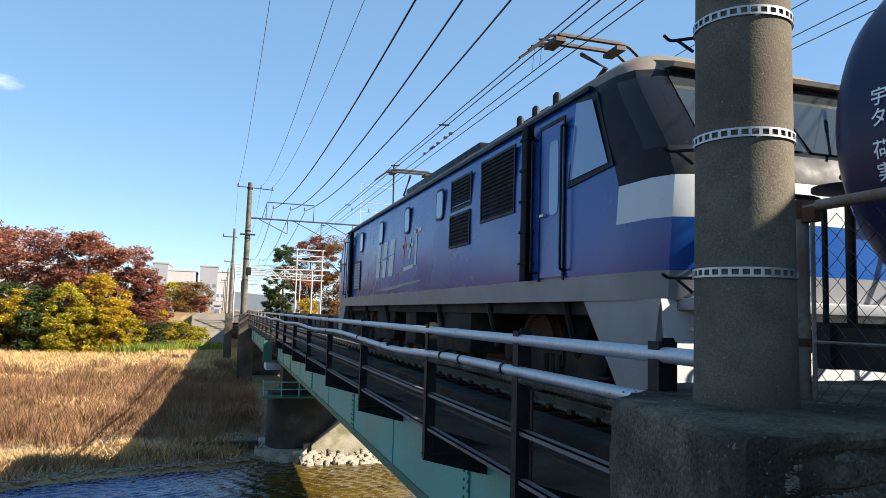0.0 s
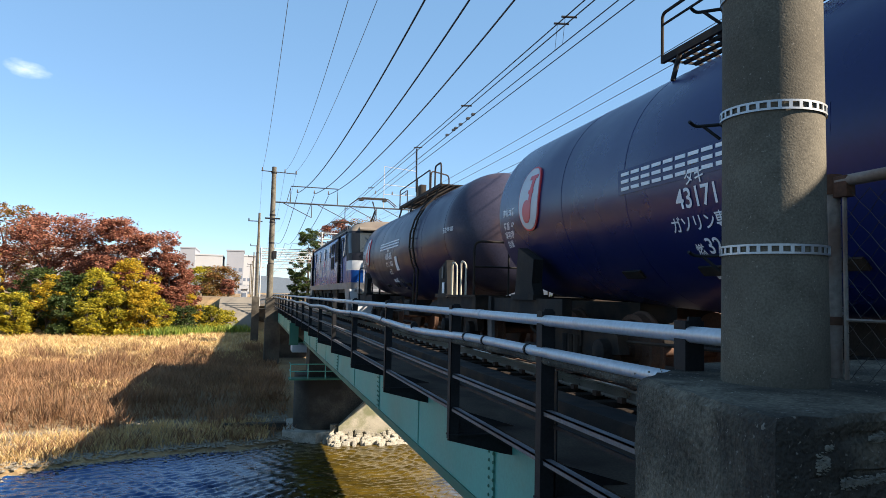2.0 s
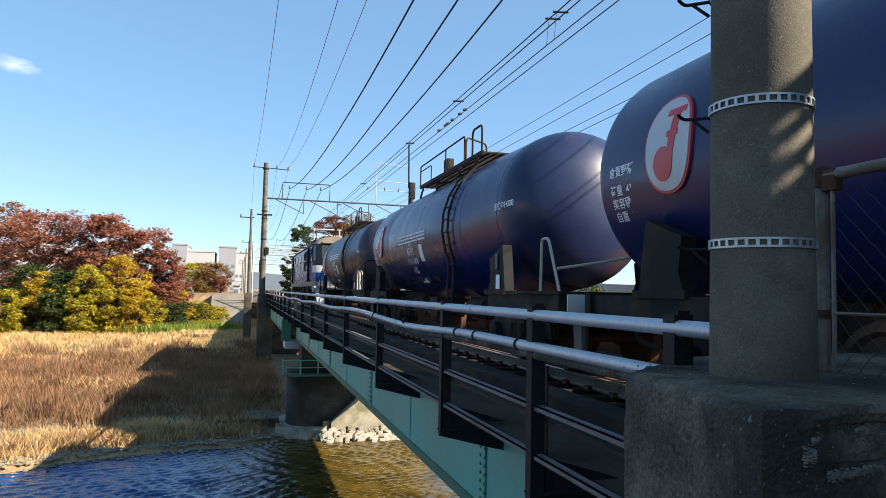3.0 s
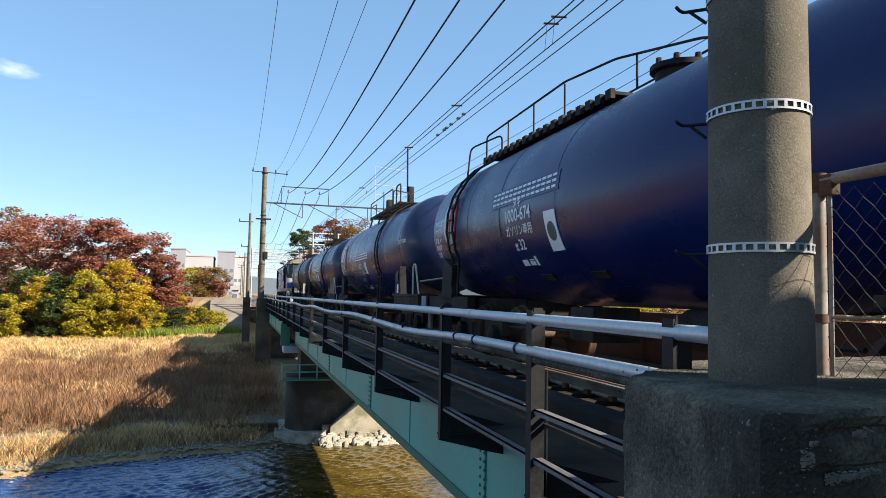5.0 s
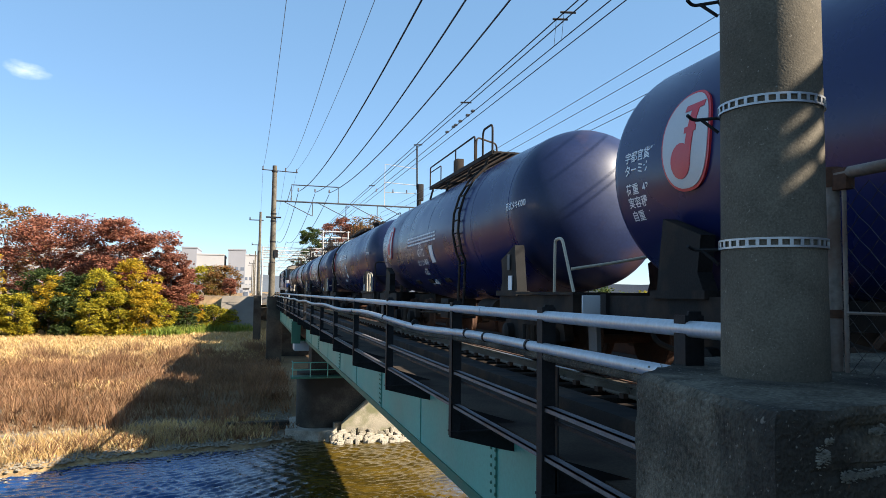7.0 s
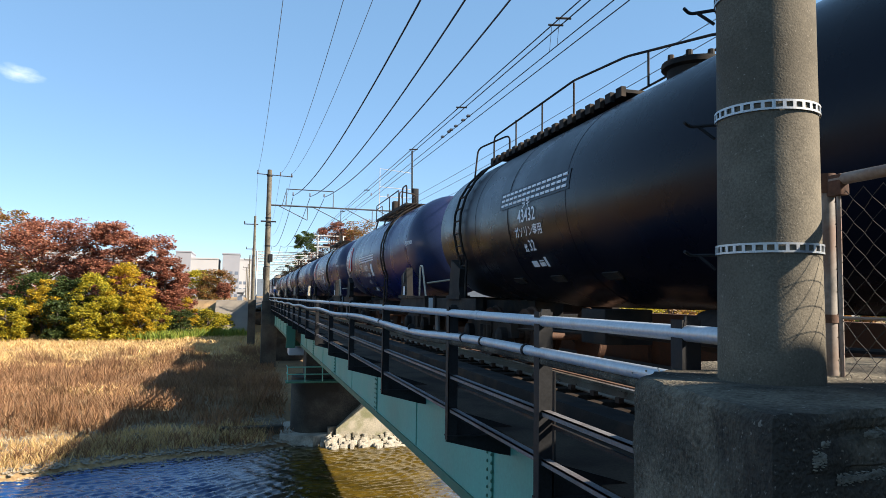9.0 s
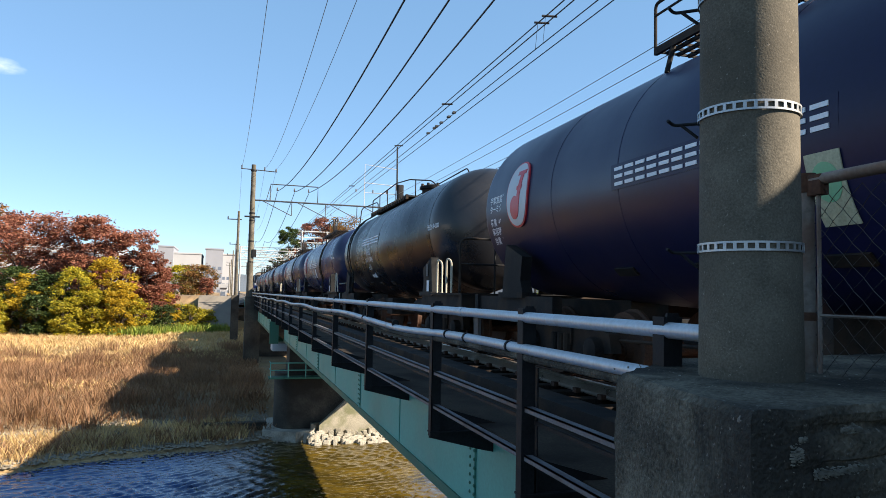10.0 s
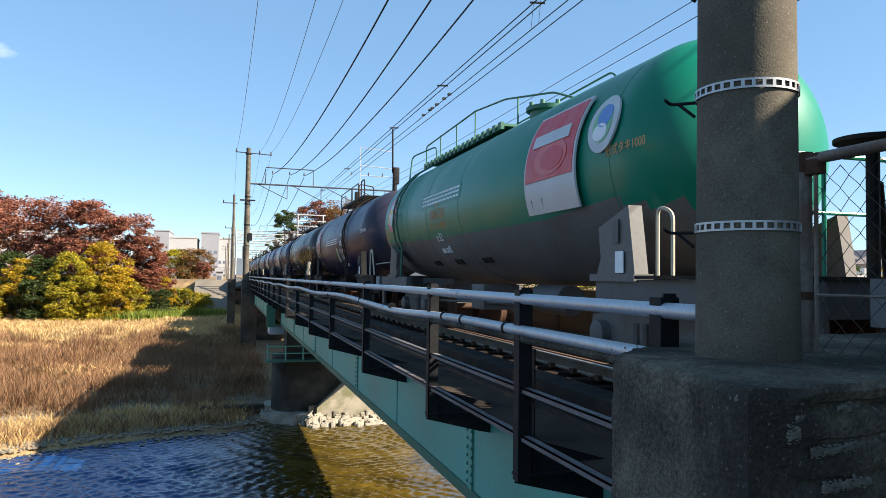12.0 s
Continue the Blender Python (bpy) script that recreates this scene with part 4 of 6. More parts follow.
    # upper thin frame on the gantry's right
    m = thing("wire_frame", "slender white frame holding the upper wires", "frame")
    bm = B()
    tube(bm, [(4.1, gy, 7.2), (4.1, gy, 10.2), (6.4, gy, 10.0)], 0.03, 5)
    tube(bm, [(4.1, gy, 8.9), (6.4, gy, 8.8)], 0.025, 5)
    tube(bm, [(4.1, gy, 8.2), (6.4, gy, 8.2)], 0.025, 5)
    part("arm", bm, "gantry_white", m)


# ---- trees and distance ----
def build_tree(label, x, y, tall, wide, mat, seed, leaves=2600, size=0.26, low=0.25, mats=None):
    """A tree: tapered trunk, limbs, and a crown of leaf clumps with gaps."""
    r = np.random.default_rng(seed)
    base = height(x, y) - 0.1
    t = thing("tree", label, "tree", "trees along the river plain", (x, y, base))
    bm = B()
    tube(bm, [(0, 0, 0), (r.normal(0, 0.1), r.normal(0, 0.1), tall * 0.3), (r.normal(0, 0.25), r.normal(0, 0.25), tall * 0.75)], 0.02 * tall + 0.05, 8, 0.04)
    tips = []
    for k in range(9):
        a = k * 2.4 + r.uniform(0, 0.6)
        z0 = tall * r.uniform(0.18, 0.55)
        reach = wide * r.uniform(0.45, 0.85)
        end = (reach * math.cos(a), reach * math.sin(a), min(tall * 0.92, z0 + reach * r.uniform(0.5, 1.0)))
        mid = (end[0] * 0.5, end[1] * 0.5, z0 + (end[2] - z0) * 0.6)
        tube(bm, [(0, 0, z0), mid, end], 0.008 * tall + 0.03, 5, 0.02)
        tips += [mid, end]
    part("trunk", bm, "bark", t)
    # clumps
    n = 70
    cs = []
    for k in range(n):
        u = r.uniform(low, 1.0)
        ring = math.sqrt(max(0.0, 1 - ((u - 0.5) / 0.55) ** 2)) if u > 0.5 else 0.75 + 0.5 * (u - low)
        a, d = r.uniform(0, 6.283), wide * ring * math.sqrt(r.uniform(0.05, 1.0))
        cs.append((d * math.cos(a), d * math.sin(a), u * tall * 0.94, wide * r.uniform(0.13, 0.32)))
    cs = np.array(cs)
    pick = r.integers(0, n, leaves)
    dirs = r.normal(size=(leaves, 3))
    dirs /= np.linalg.norm(dirs, axis=1)[:, None]
    rad = cs[pick, 3] * (r.uniform(0.05, 1.0, leaves) ** 0.45) * np.where(r.uniform(size=leaves) < 0.12, 1.5, 1.05)
    pts = cs[pick, :3] + dirs * rad[:, None] * (1.15, 1.15, 0.62)
    pts = pts[pts[:, 2] > 0.15]
    m = len(pts)
    a = r.normal(size=(m, 3)) * (1, 1, 0.45)
    a /= np.linalg.norm(a, axis=1)[:, None]
    b = np.cross(a, r.normal(size=(m, 3)))
    b /= np.linalg.norm(b, axis=1)[:, None]
    s = (size * r.uniform(0.5, 1.3, m))[:, None]
    q = np.stack([pts - a * s, pts + b * s * 0.4, pts + a * s, pts - b * s * 0.4], 1).reshape(-1, 3)
    idx = np.arange(4 * m).reshape(-1, 4)
    soup("crown", q.tolist(), idx.tolist(), mat, t)
    return t


def build_trees():
    k = 100
    spots = [  # label, x, y, height, half width, leaves, count
        ("broad russet autumn tree with fine twigs", -27.5, 91, 12.9, 5.2, "leaf_red", 6500, 0.3),
        ("broad russet autumn tree with fine twigs", -22.7, 89, 13.4, 4.4, "leaf_red", 6500, 0.3),
        ("tall russet autumn tree with a rounded top", -19.2, 86, 13.5, 3.8, "leaf_red", 6500, 0.3),
        ("brown autumn tree leaning over the plain", -15.2, 85, 11.8, 3.4, "leaf_red", 6000, 0.28),
        ("low russet tree at the wood's edge", -13.3, 84, 9.3, 2.3, "leaf_red", 6500, 0.26),
        ("russet tree at the corner of the wood", -12.0, 85, 7.6, 1.7, "leaf_red", 5500, 0.26),
        ("orange-brown tree behind the others", -33.5, 97, 11.5, 4.6, "leaf_orange", 4500, 0.32),
        ("yellow-leaved tree in front of the russet wood", -16.4, 80, 8.3, 2.3, "leaf_yellow", 5000, 0.24),
        ("bushy yellow-green tree in the wood", -19.6, 79, 7.0, 2.2, "leaf_lime", 4500, 0.24),
        ("golden bush at the edge of the grass", -15.2, 79, 5.5, 1.9, "leaf_yellow", 3500, 0.22),
        ("yellow-green bush at the edge of the grass", -17.8, 78.5, 4.8, 1.9, "leaf_lime", 3500, 0.22),
        ("dark green bush in the wood", -21.8, 79.5, 6.6, 2.0, "leaf_green", 3500, 0.24),
        ("yellow bush in the wood", -24.0, 79, 6.2, 2.1, "leaf_yellow", 3500, 0.24),
        ("dark green tree in the wood", -25.5, 80, 7.0, 2.4, "leaf_green", 3500, 0.24),
        ("bright lime-yellow bush by the grass", -26.5, 76.5, 4.4, 1.8, "leaf_lime", 3500, 0.22),
        ("bright lime-yellow bush by the grass", -28.6, 76.5, 4.2, 1.7, "leaf_lime", 3000, 0.22),
        ("dark green bush at the grass edge", -22.5, 77.5, 4.2, 1.8, "leaf_green", 3000, 0.22),
        ("yellow-green bush at the grass edge", -20.0, 77, 3.6, 1.6, "leaf_lime", 3000, 0.2),
        ("small yellow bush at the grass edge", -14.0, 80, 3.9, 1.6, "leaf_lime", 3000, 0.2),
        ("golden shrub beside the russet tree", -11.0, 84, 5.0, 1.1, "leaf_yellow", 2500, 0.2),
        ("green shrub at the foot of the levee", -11.6, 82, 3.4, 1.5, "leaf_green", 2500, 0.2),
        ("pale green shrub below the levee", -7.4, 88, 2.6, 1.4, "leaf_lime", 2200, 0.2),
        ("pale green shrub below the levee", -6.6, 93, 2.8, 1.5, "leaf_lime", 2200, 0.2),
        ("green shrub beside the levee steps", -9.8, 90, 3.0, 1.6, "leaf_green", 2200, 0.2),
        ("green shrub at the foot of the levee", -8.8, 86, 3.2, 1.5, "leaf_lime", 2500, 0.2),
        ("tall yellow tree at the wood's far side", -31.5, 82, 9.0, 2.8, "leaf_yellow", 3500, 0.26),
        ("round orange and green tree on the levee", -9.2, 116, 4.6, 3.0, "leaf_orange", 4000, 0.26),
        ("round green tree on the levee", -12.0, 120, 4.8, 2.8, "leaf_lime", 3000, 0.26),
        ("red-leaved shrub on the levee", -7.9, 110, 2.7, 1.1, "leaf_red", 1800, 0.2),
        ("tall dark green tree beside the far track", 4.9, 128, 14.0, 2.5, "leaf_green", 5000, 0.3),
        ("broad russet tree beside the far track", 9.8, 130, 16.0, 4.5, "leaf_red", 7000, 0.34),
        ("olive-green tree beside the far track", 15.2, 128, 16.2, 4.6, "leaf_orange", 6000, 0.34),
        ("yellow shrub beside the far track", 7.5, 112, 3.8, 1.8, "leaf_yellow", 2500, 0.22),
        ("dark green tree behind the far track", 3.6, 140, 9.0, 1.8, "leaf_green", 3500, 0.3),
    ]
    for lab, x, y, tall, wide, mat, n, s in spots:
        build_tree(lab, x, y, tall, wide, mat, k, int(n * 2.3), s * 0.62, low=0.22 if mat == "leaf_red" else 0.04)
        k += 1
    for x, y, tall, wide, mat in ((22, 54, 4.6, 3.0, "leaf_orange"), (28, 57, 5.0, 3.2, "leaf_lime"), (34, 60, 5.4, 3.4, "leaf_orange"), (40, 64, 5.2, 3.4, "leaf_yellow"), (46, 67, 5.6, 3.6, "leaf_orange"), (30, 72, 6.4, 4.0, "leaf_green")):
        build_tree("autumn shrub across the river beyond the train", x, y, tall, wide, mat, k, 4500, 0.2, low=0.04)
        k += 1
    for x, y, mat in ((55, 62, "leaf_orange"), (66, 70, "leaf_green"), (74, 66, "leaf_orange"), (88, 80, "leaf_yellow"), (60, 48, "leaf_green"), (80, 52, "leaf_lime")):
        build_tree("tree across the river beyond the train", x, y, 8.0, 3.5, mat, k, 1800, 0.35)
        k += 1


def house(label, x, y, w, d, h, storeys, cols, wall="wall_white", flat=True, name="building", glazed=9):
    """A far building with rows of windows."""
    z0 = -0.8
    t = thing(name, label, "building", place=(x, y, z0))
    bm = B()
    box(bm, -w / 2, w / 2, -d / 2, d / 2, 0, h)
    part("wall", bm, wall, t)
    bm = B()
    if flat:
        box(bm, -w / 2 - 0.2, w / 2 + 0.2, -d / 2 - 0.2, d / 2 + 0.2, h, h + 0.5)
        part("roof", bm, wall, t)
    else:
        prism(bm, [(-w / 2 - 0.5, h), (w / 2 + 0.5, h), (0, h + w * 0.3)], "y", -d / 2 - 0.5, d / 2 + 0.5)
        part("roof", bm, "roof_tile", t)
    bm = B()
    ww, hh = w / cols, h / storeys
    box(bm, -ww * 0.3, ww * 0.3, -0.06, 0.04, -hh * 0.22, hh * 0.22)
    me = mesh_of("window", bm, "far_window", 30)
    for s in range(min(storeys, glazed)):
        for c in range(cols):
            piece("window", me, t, pose(-w / 2 + ww * (c + 0.5), -d / 2, hh * (s + 0.55)))
    return t


def build_distance():
    house("large pale factory hall with a grey end tower", -22.5, 306, 13.5, 30, 15.6, 6, 5, glazed=3)
    house("grey windowless end block of the factory", -28.4, 303, 5.4, 26, 18.0, 4, 2, "wall_grey", glazed=1)
    house("pale office block with dark windows", -11.0, 304, 6.5, 20, 17.8, 6, 3, "wall_grey", glazed=4)
    house("white office wing beside the railway", -5.6, 308, 5.0, 22, 16.0, 6, 3, glazed=3)
    house("low white apartment block behind the trees", -36, 150, 22, 12, 9.0, 3, 8)
    house("small pale signal hut on the levee", -5.6, 104, 0.9, 1.2, 2.3, 1, 1, name="hut")
    for x, y, w, h, roof in ((70, 84, 7, 5, False), (82, 90, 8, 5.5, False), (96, 96, 8, 5, False), (62, 88, 6, 4.5, False), (112, 90, 9, 6, False), (90, 74, 6, 4.5, False)):
        house("white house with a dark tiled roof across the river", x, y, w, 8, h, 2, 3, flat=roof, name="house")
    m = bpy.data.materials.new("cloud_wisp")
    m.use_nodes = True
    nodes, link = m.node_tree.nodes, m.node_tree.links.new
    em, tr, mx = nodes.new("ShaderNodeEmission"), nodes.new("ShaderNodeBsdfTransparent"), nodes.new("ShaderNodeMixShader")
    em.inputs[0].default_value, em.inputs[1].default_value = (0.85, 0.93, 1.0, 1), 0.52
    co, nz, gr, mu, mr = (nodes.new("ShaderNode" + k) for k in ("TexCoord", "TexNoise", "TexGradient", "Math", "MapRange"))
    gr.gradient_type = "SPHERICAL"
    nz.inputs["Scale"].default_value, nz.inputs["Detail"].default_value = 2.2, 6
    link(co.outputs["Object"], gr.inputs[0]), link(co.outputs["Object"], nz.inputs["Vector"])
    mu.operation = "MULTIPLY"
    link(gr.outputs["Fac"], mu.inputs[0]), link(nz.outputs[0], mu.inputs[1])
    mr.inputs["From Min"].default_value, mr.inputs["From Max"].default_value = 0.12, 0.85
    link(mu.outputs[0], mr.inputs["Value"]), link(mr.outputs[0], mx.inputs[0])
    link(tr.outputs[0], mx.inputs[1]), link(em.outputs[0], mx.inputs[2])
    link(mx.outputs[0], nodes["Material Output"].inputs[0])
    bm = B()
    bm.faces.new([bm.verts.new(p) for p in ((-1, 0, -1), (1, 0, -1), (1, 0, 1), (-1, 0, 1))])
    cl = setting("backdrop_cloud", bm, m, "small white wisp of cloud")
    cl.matrix_world = pose(-718, 2511, 692, 0, 8, 16) @ Matrix.Diagonal((95, 1, 40, 1))
    cl.visible_shadow = False
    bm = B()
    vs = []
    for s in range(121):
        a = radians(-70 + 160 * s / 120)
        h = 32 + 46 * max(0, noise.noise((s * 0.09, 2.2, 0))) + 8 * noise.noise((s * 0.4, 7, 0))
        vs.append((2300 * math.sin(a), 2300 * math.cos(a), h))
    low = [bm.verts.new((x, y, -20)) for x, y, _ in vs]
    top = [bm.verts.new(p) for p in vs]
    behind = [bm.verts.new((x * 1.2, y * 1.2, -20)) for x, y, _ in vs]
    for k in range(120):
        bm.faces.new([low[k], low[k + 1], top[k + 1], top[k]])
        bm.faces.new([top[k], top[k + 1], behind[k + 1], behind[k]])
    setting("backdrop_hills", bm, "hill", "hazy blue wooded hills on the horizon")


# ---- train ----
SPEED = 10.145
WHEELS = []


def on_tank(ob_mesh, spec, side=-1, lift=0.006):
    """Lays a flat mesh (x along the tank, y up its skin, both from the place given) onto the tank's side."""
    y0, z0, axis_z, radius = spec
    ang0 = math.asin(max(-1, min(1, (z0 - axis_z) / radius)))
    for v in ob_mesh.vertices:
        u, w = v.co.x, v.co.y
        a = ang0 + w / radius
        rr = radius + lift + v.co.z
        v.co = (side * rr * math.cos(a), y0 - u, axis_z + rr * math.sin(a))


def lettering(text, size, parent, spec, mat="letter", align="LEFT"):
    cu = bpy.data.curves.new("lettering", "FONT")
    cu.body, cu.size, cu.align_x, cu.resolution_u = text, size, align, 3
    cu.offset = size * 0.012
    tmp = new("lettering_source", cu)
    bpy.context.view_layer.update()
    me = bpy.data.meshes.new_from_object(tmp.evaluated_get(bpy.context.evaluated_depsgraph_get()))
    bpy.data.objects.remove(tmp)
    bpy.data.curves.remove(cu)
    me.name = "lettering"
    me.materials.clear()
    me.materials.append(M[mat])
    on_tank(me, spec)
    ob = new("lettering", me)
    ob.parent = parent
    return ob


def skin_patch(name, outline, parent, spec, mat, thick=0.004, label=""):
    """A flat shape on the tank's skin; the outline lies in metres round the place of spec."""
    bm = B()
    f = bm.faces.new([bm.verts.new((u, v, thick)) for u, v in outline])
    vs = [v for v in f.verts]
    ext = bmesh.ops.extrude_face_region(bm, geom=[f])
    for e in ext["geom"]:
        if isinstance(e, bmesh.types.BMVert):
            e.co.z = -0.002
    bmesh.ops.triangulate(bm, faces=bm.faces[:])
    for _ in range(2):
        long = [e for e in bm.edges if e.calc_length() > 0.14]
        if long:
            bmesh.ops.subdivide_edges(bm, edges=long, cuts=2)
            bmesh.ops.triangulate(bm, faces=bm.faces[:])
    bmesh.ops.recalc_face_normals(bm, faces=bm.faces)
    me = mesh_of(name, bm, mat, 30)
    on_tank(me, spec)
    ob = new(name, me)
    ob.parent = parent
    return tagged(ob, label)


def skin_bars(name, bars, parent, spec, mat, lift=0.012):
    """Plain bars (u0, u1, v0, v1) on the tank's skin in one mesh."""
    bm = B()
    for n, (u0, u1, v0, v1) in enumerate(bars):
        box(bm, u0, u1, v0, v1, -0.003, lift + 0.0004 * (n % 4))
    me = mesh_of(name, bm, mat, 30)
    on_tank(me, spec)
    ob = new(name, me)
    ob.parent = parent
    return tagged(ob, kind="stuff")


def oval(a, b, n=28, cx=0, cy=0, p=2.0):
    out = []
    for s in range(n):
        t = 2 * math.pi * s / n
        c, q = math.cos(t), math.sin(t)
        out.append((cx + a * math.copysign(abs(c) ** (2 / p), c), cy + b * math.copysign(abs(q) ** (2 / p), q)))
    return out


def rect(u0, u1, v0, v1):
    return [(u0, v0), (u1, v0), (u1, v1), (u0, v1)]


def wheel_mesh(r):
    bm = B()
    for s in (-1, 1):
        prof = [(s * 0.46, 0.12, 0), (s * 0.46, r + 0.027, 0), (s * 0.49, r + 0.027, 0), (s * 0.51, r, 0), (s * 0.6, r - 0.01, 0), (s * 0.6, r - 0.07, 0), (s * 0.55, r - 0.1, 0), (s * 0.55, 0.13, 0), (s * 0.62, 0.11, 0), (s * 0.62, 0.05, 0)]
        lathe(bm, prof, 28, "x")
        for k in range(6):
            a = k * math.pi / 3
            lathe(bm, [(s * 0.552, 0.03, 0), (s * 0.57, 0.02, 0)], 6, "x", (0, 0.24 * math.sin(a), 0.24 * math.cos(a)))
    lathe(bm, [(-0.72, 0.06, 0), (0.72, 0.06, 0)], 12, "x")
    return mesh_of("wheelset", bm, "rust", 35)


SHARED = {}


def bogie(parent, y, base=1.65, r=0.43, mat="frame_black", axles=2):
    b = part("bogie", B(), mat, parent)
    bm = B()
    for s in (-1, 1):
        x = s * 0.86
        prism(bm, [(-base / 2 - 0.3, 0.42), (-base / 2 + 0.25, 0.36), (-0.35, 0.25), (0.35, 0.25), (base / 2 - 0.25, 0.36), (base / 2 + 0.3, 0.42), (base / 2 + 0.25, 0.62), (0.4, 0.72), (-0.4, 0.72), (-base / 2 - 0.25, 0.62)], "x", x - 0.06, x + 0.06)
        for k in (-1, 1):
            lathe(bm, [(s * 0.82, 0.15, 0), (s * 1.02, 0.14, 0), (s * 1.05, 0.08, 0)], 14, "x", (0, k * base / 2, r))
        for k in (-0.16, 0, 0.16):
            tube(bm, [(x + s * 0.08, k, 0.33), (x + s * 0.08, k, 0.58)], 0.06, 10)
    box(bm, -0.95, 0.95, -0.25, 0.25, 0.45, 0.75)
    bm.to_mesh(b.data)
    bm.free()
    b.data.set_sharp_from_angle(angle=radians(35))
    b.matrix_basis = pose(0, y, 0)
    key = ("wheel", r)
    if key not in SHARED:
        SHARED[key] = wheel_mesh(r)
    for k in (-1, 1):
        w = piece("wheelset", SHARED[key], b, pose(0, k * base / 2, r))
        WHEELS.append((w, k * base / 2, r))
    return b


def tank_profile(kind):
    """Rings along the tank, and its axis height and radius at the middle."""
    if kind == 43:
        r, axis, rear, front = 1.29, 2.16, 0.72, 0.45
        body = [(-4.1, 1.18), (-4.0, 1.186), (-2.44, 1.28), (-2.42, 1.285), (0, 1.29), (2.42, 1.285), (2.44, 1.28), (4.4, 1.24), (6.25, 1.21)]
    else:
        r, axis, rear, front = 1.275, 2.18, 0.7, 0.45
        body = [(-4.15, 1.175), (-4.05, 1.18), (-2.62, 1.268), (-2.6, 1.275), (0, 1.275), (2.6, 1.275), (2.62, 1.268), (4.6, 1.245), (6.2, 1.22)]
    turns = [radians(a) for a in (8, 18, 30, 42, 54, 66, 76, 84, 88.5)]
    (y0, q0), (y1, q1) = body[0], body[-1]
    rows = [(y0 - rear * math.sin(t), q0 * math.cos(t) ** 0.9, r - q0) for t in turns[::-1]]
    rows += [(y, q, r - q) for y, q in body]
    rows += [(y1 + front * math.sin(t), q1 * math.cos(t) ** 0.72, r - q1) for t in turns]
    return rows, axis, r


def build_wagon(kind, number, tank_mat, y, label, logo=True, green=False):
    w = thing("tank_wagon", label, "tank wagon", "tank wagons of the train", (0, y, RAIL))
    prof, axis, r = tank_profile(kind)
    bm = B()
    lathe(bm, [(a, q, axis + lift) for a, q, lift in prof], 64, "y")
    tank = part("tank", bm, tank_mat, w)
    if green:
        tank.data.materials.append(M["tank_grey"])
        for f in tank.data.polygons:
            if f.center.z < axis - 0.46:
                f.material_index = 1
    # rear dome faces get the paler copy that carries their sunlight
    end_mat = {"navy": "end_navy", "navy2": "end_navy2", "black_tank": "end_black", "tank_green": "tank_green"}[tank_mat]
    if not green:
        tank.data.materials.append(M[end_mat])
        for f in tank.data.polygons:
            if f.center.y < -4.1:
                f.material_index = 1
    # weld seams and straps
    for y0 in (-4.0, -2.45, 0.55, 2.45, 4.0):
        q = float(np.interp(y0, [p[0] for p in prof], [p[1] for p in prof]))
        bm = B()
        lathe(bm, [(y0 - 0.012, q - 0.01, axis + r - q), (y0 - 0.008, q + 0.003, axis + r - q), (y0 + 0.008, q + 0.003, axis + r - q), (y0 + 0.012, q - 0.01, axis + r - q)], 64, "y")
        ob = part("weld_seam", bm, tank_mat, w)
        if green:
            ob.data.materials.append(M["tank_grey"])
            for f in ob.data.polygons:
                if f.center.z < axis - 0.46:
                    f.material_index = 1
    fmat = "frame_grey" if green else "frame_black"
    paint = "tank_green" if green else tank_mat
    # underframe
    for e in (-1, 1):
        y0, y1 = sorted((e * 3.9, e * 6.4))
        for q in (-1, 1):
            part("solebar", box(B(), q * 1.2 - 0.06, q * 1.2 + 0.06, y0, y1, 0.76, 1.0), fmat, w)
        part("end_beam", box(B(), -1.3, 1.3, e * 6.4 - 0.06, e * 6.4 + 0.06, 0.75, 1.02), fmat, w)
        part("centre_sill", box(B(), -0.25, 0.25, y0, y1, 0.74, 0.98), fmat, w)
    part("end_deck", box(B(), -1.32, 1.32, -6.5, -4.7, 1.003, 1.035), "frame_black", w)
    for e in (-1, 1):
        for s in (-1, 1):
            bm = B()
            o = 0.85 if e > 0 else 0.0
            prism(bm, [(e * (3.95 + o), 1.5), (e * (4.5 + o), 1.68), (e * (4.62 + o), 1.0), (e * (3.9 + o), 1.0), (e * (4.0 + o), 1.2)], "x", s * 1.12, s * 1.26)
            box(bm, min(s * 1.1, s * 1.3), max(s * 1.1, s * 1.3), min(e * (3.85 + o), e * (4.66 + o)), max(e * (3.85 + o), e * (4.66 + o)), 0.98, 1.05)
            part("saddle", bm, "tank_grey" if green else "frame_black", w)
    # small boards on the near saddle
    bm = B()
    box(bm, -1.285, -1.275, -4.45, -4.31, 1.06, 1.26)
    part("notice_board", bm, "letter", w)
    bm = B()
    box(bm, -1.285, -1.275, -4.36, -4.26, 1.34, 1.56)
    part("card_holder", bm, "frame_grey", w)
    for e in (-1, 1):
        c = part("coupler", B(), "rust", w)
        bm = B()
        box(bm, -0.09, 0.09, min(e * 6.3, e * 6.62), max(e * 6.3, e * 6.62), 0.78, 0.96, 0.02)
        prism(bm, [(-0.17, e * 6.55), (0.17, e * 6.55), (0.15, e * 6.77), (-0.02, e * 6.8), (-0.16, e * 6.7)], "z", 0.72, 1.0)
        bm.to_mesh(c.data)
        bm.free()
        bogie(w, e * 4.3, mat=fmat)
    # hand rails on the near end, with brake wheel and stand
    braked = kind == 10 or number == "1000-885"
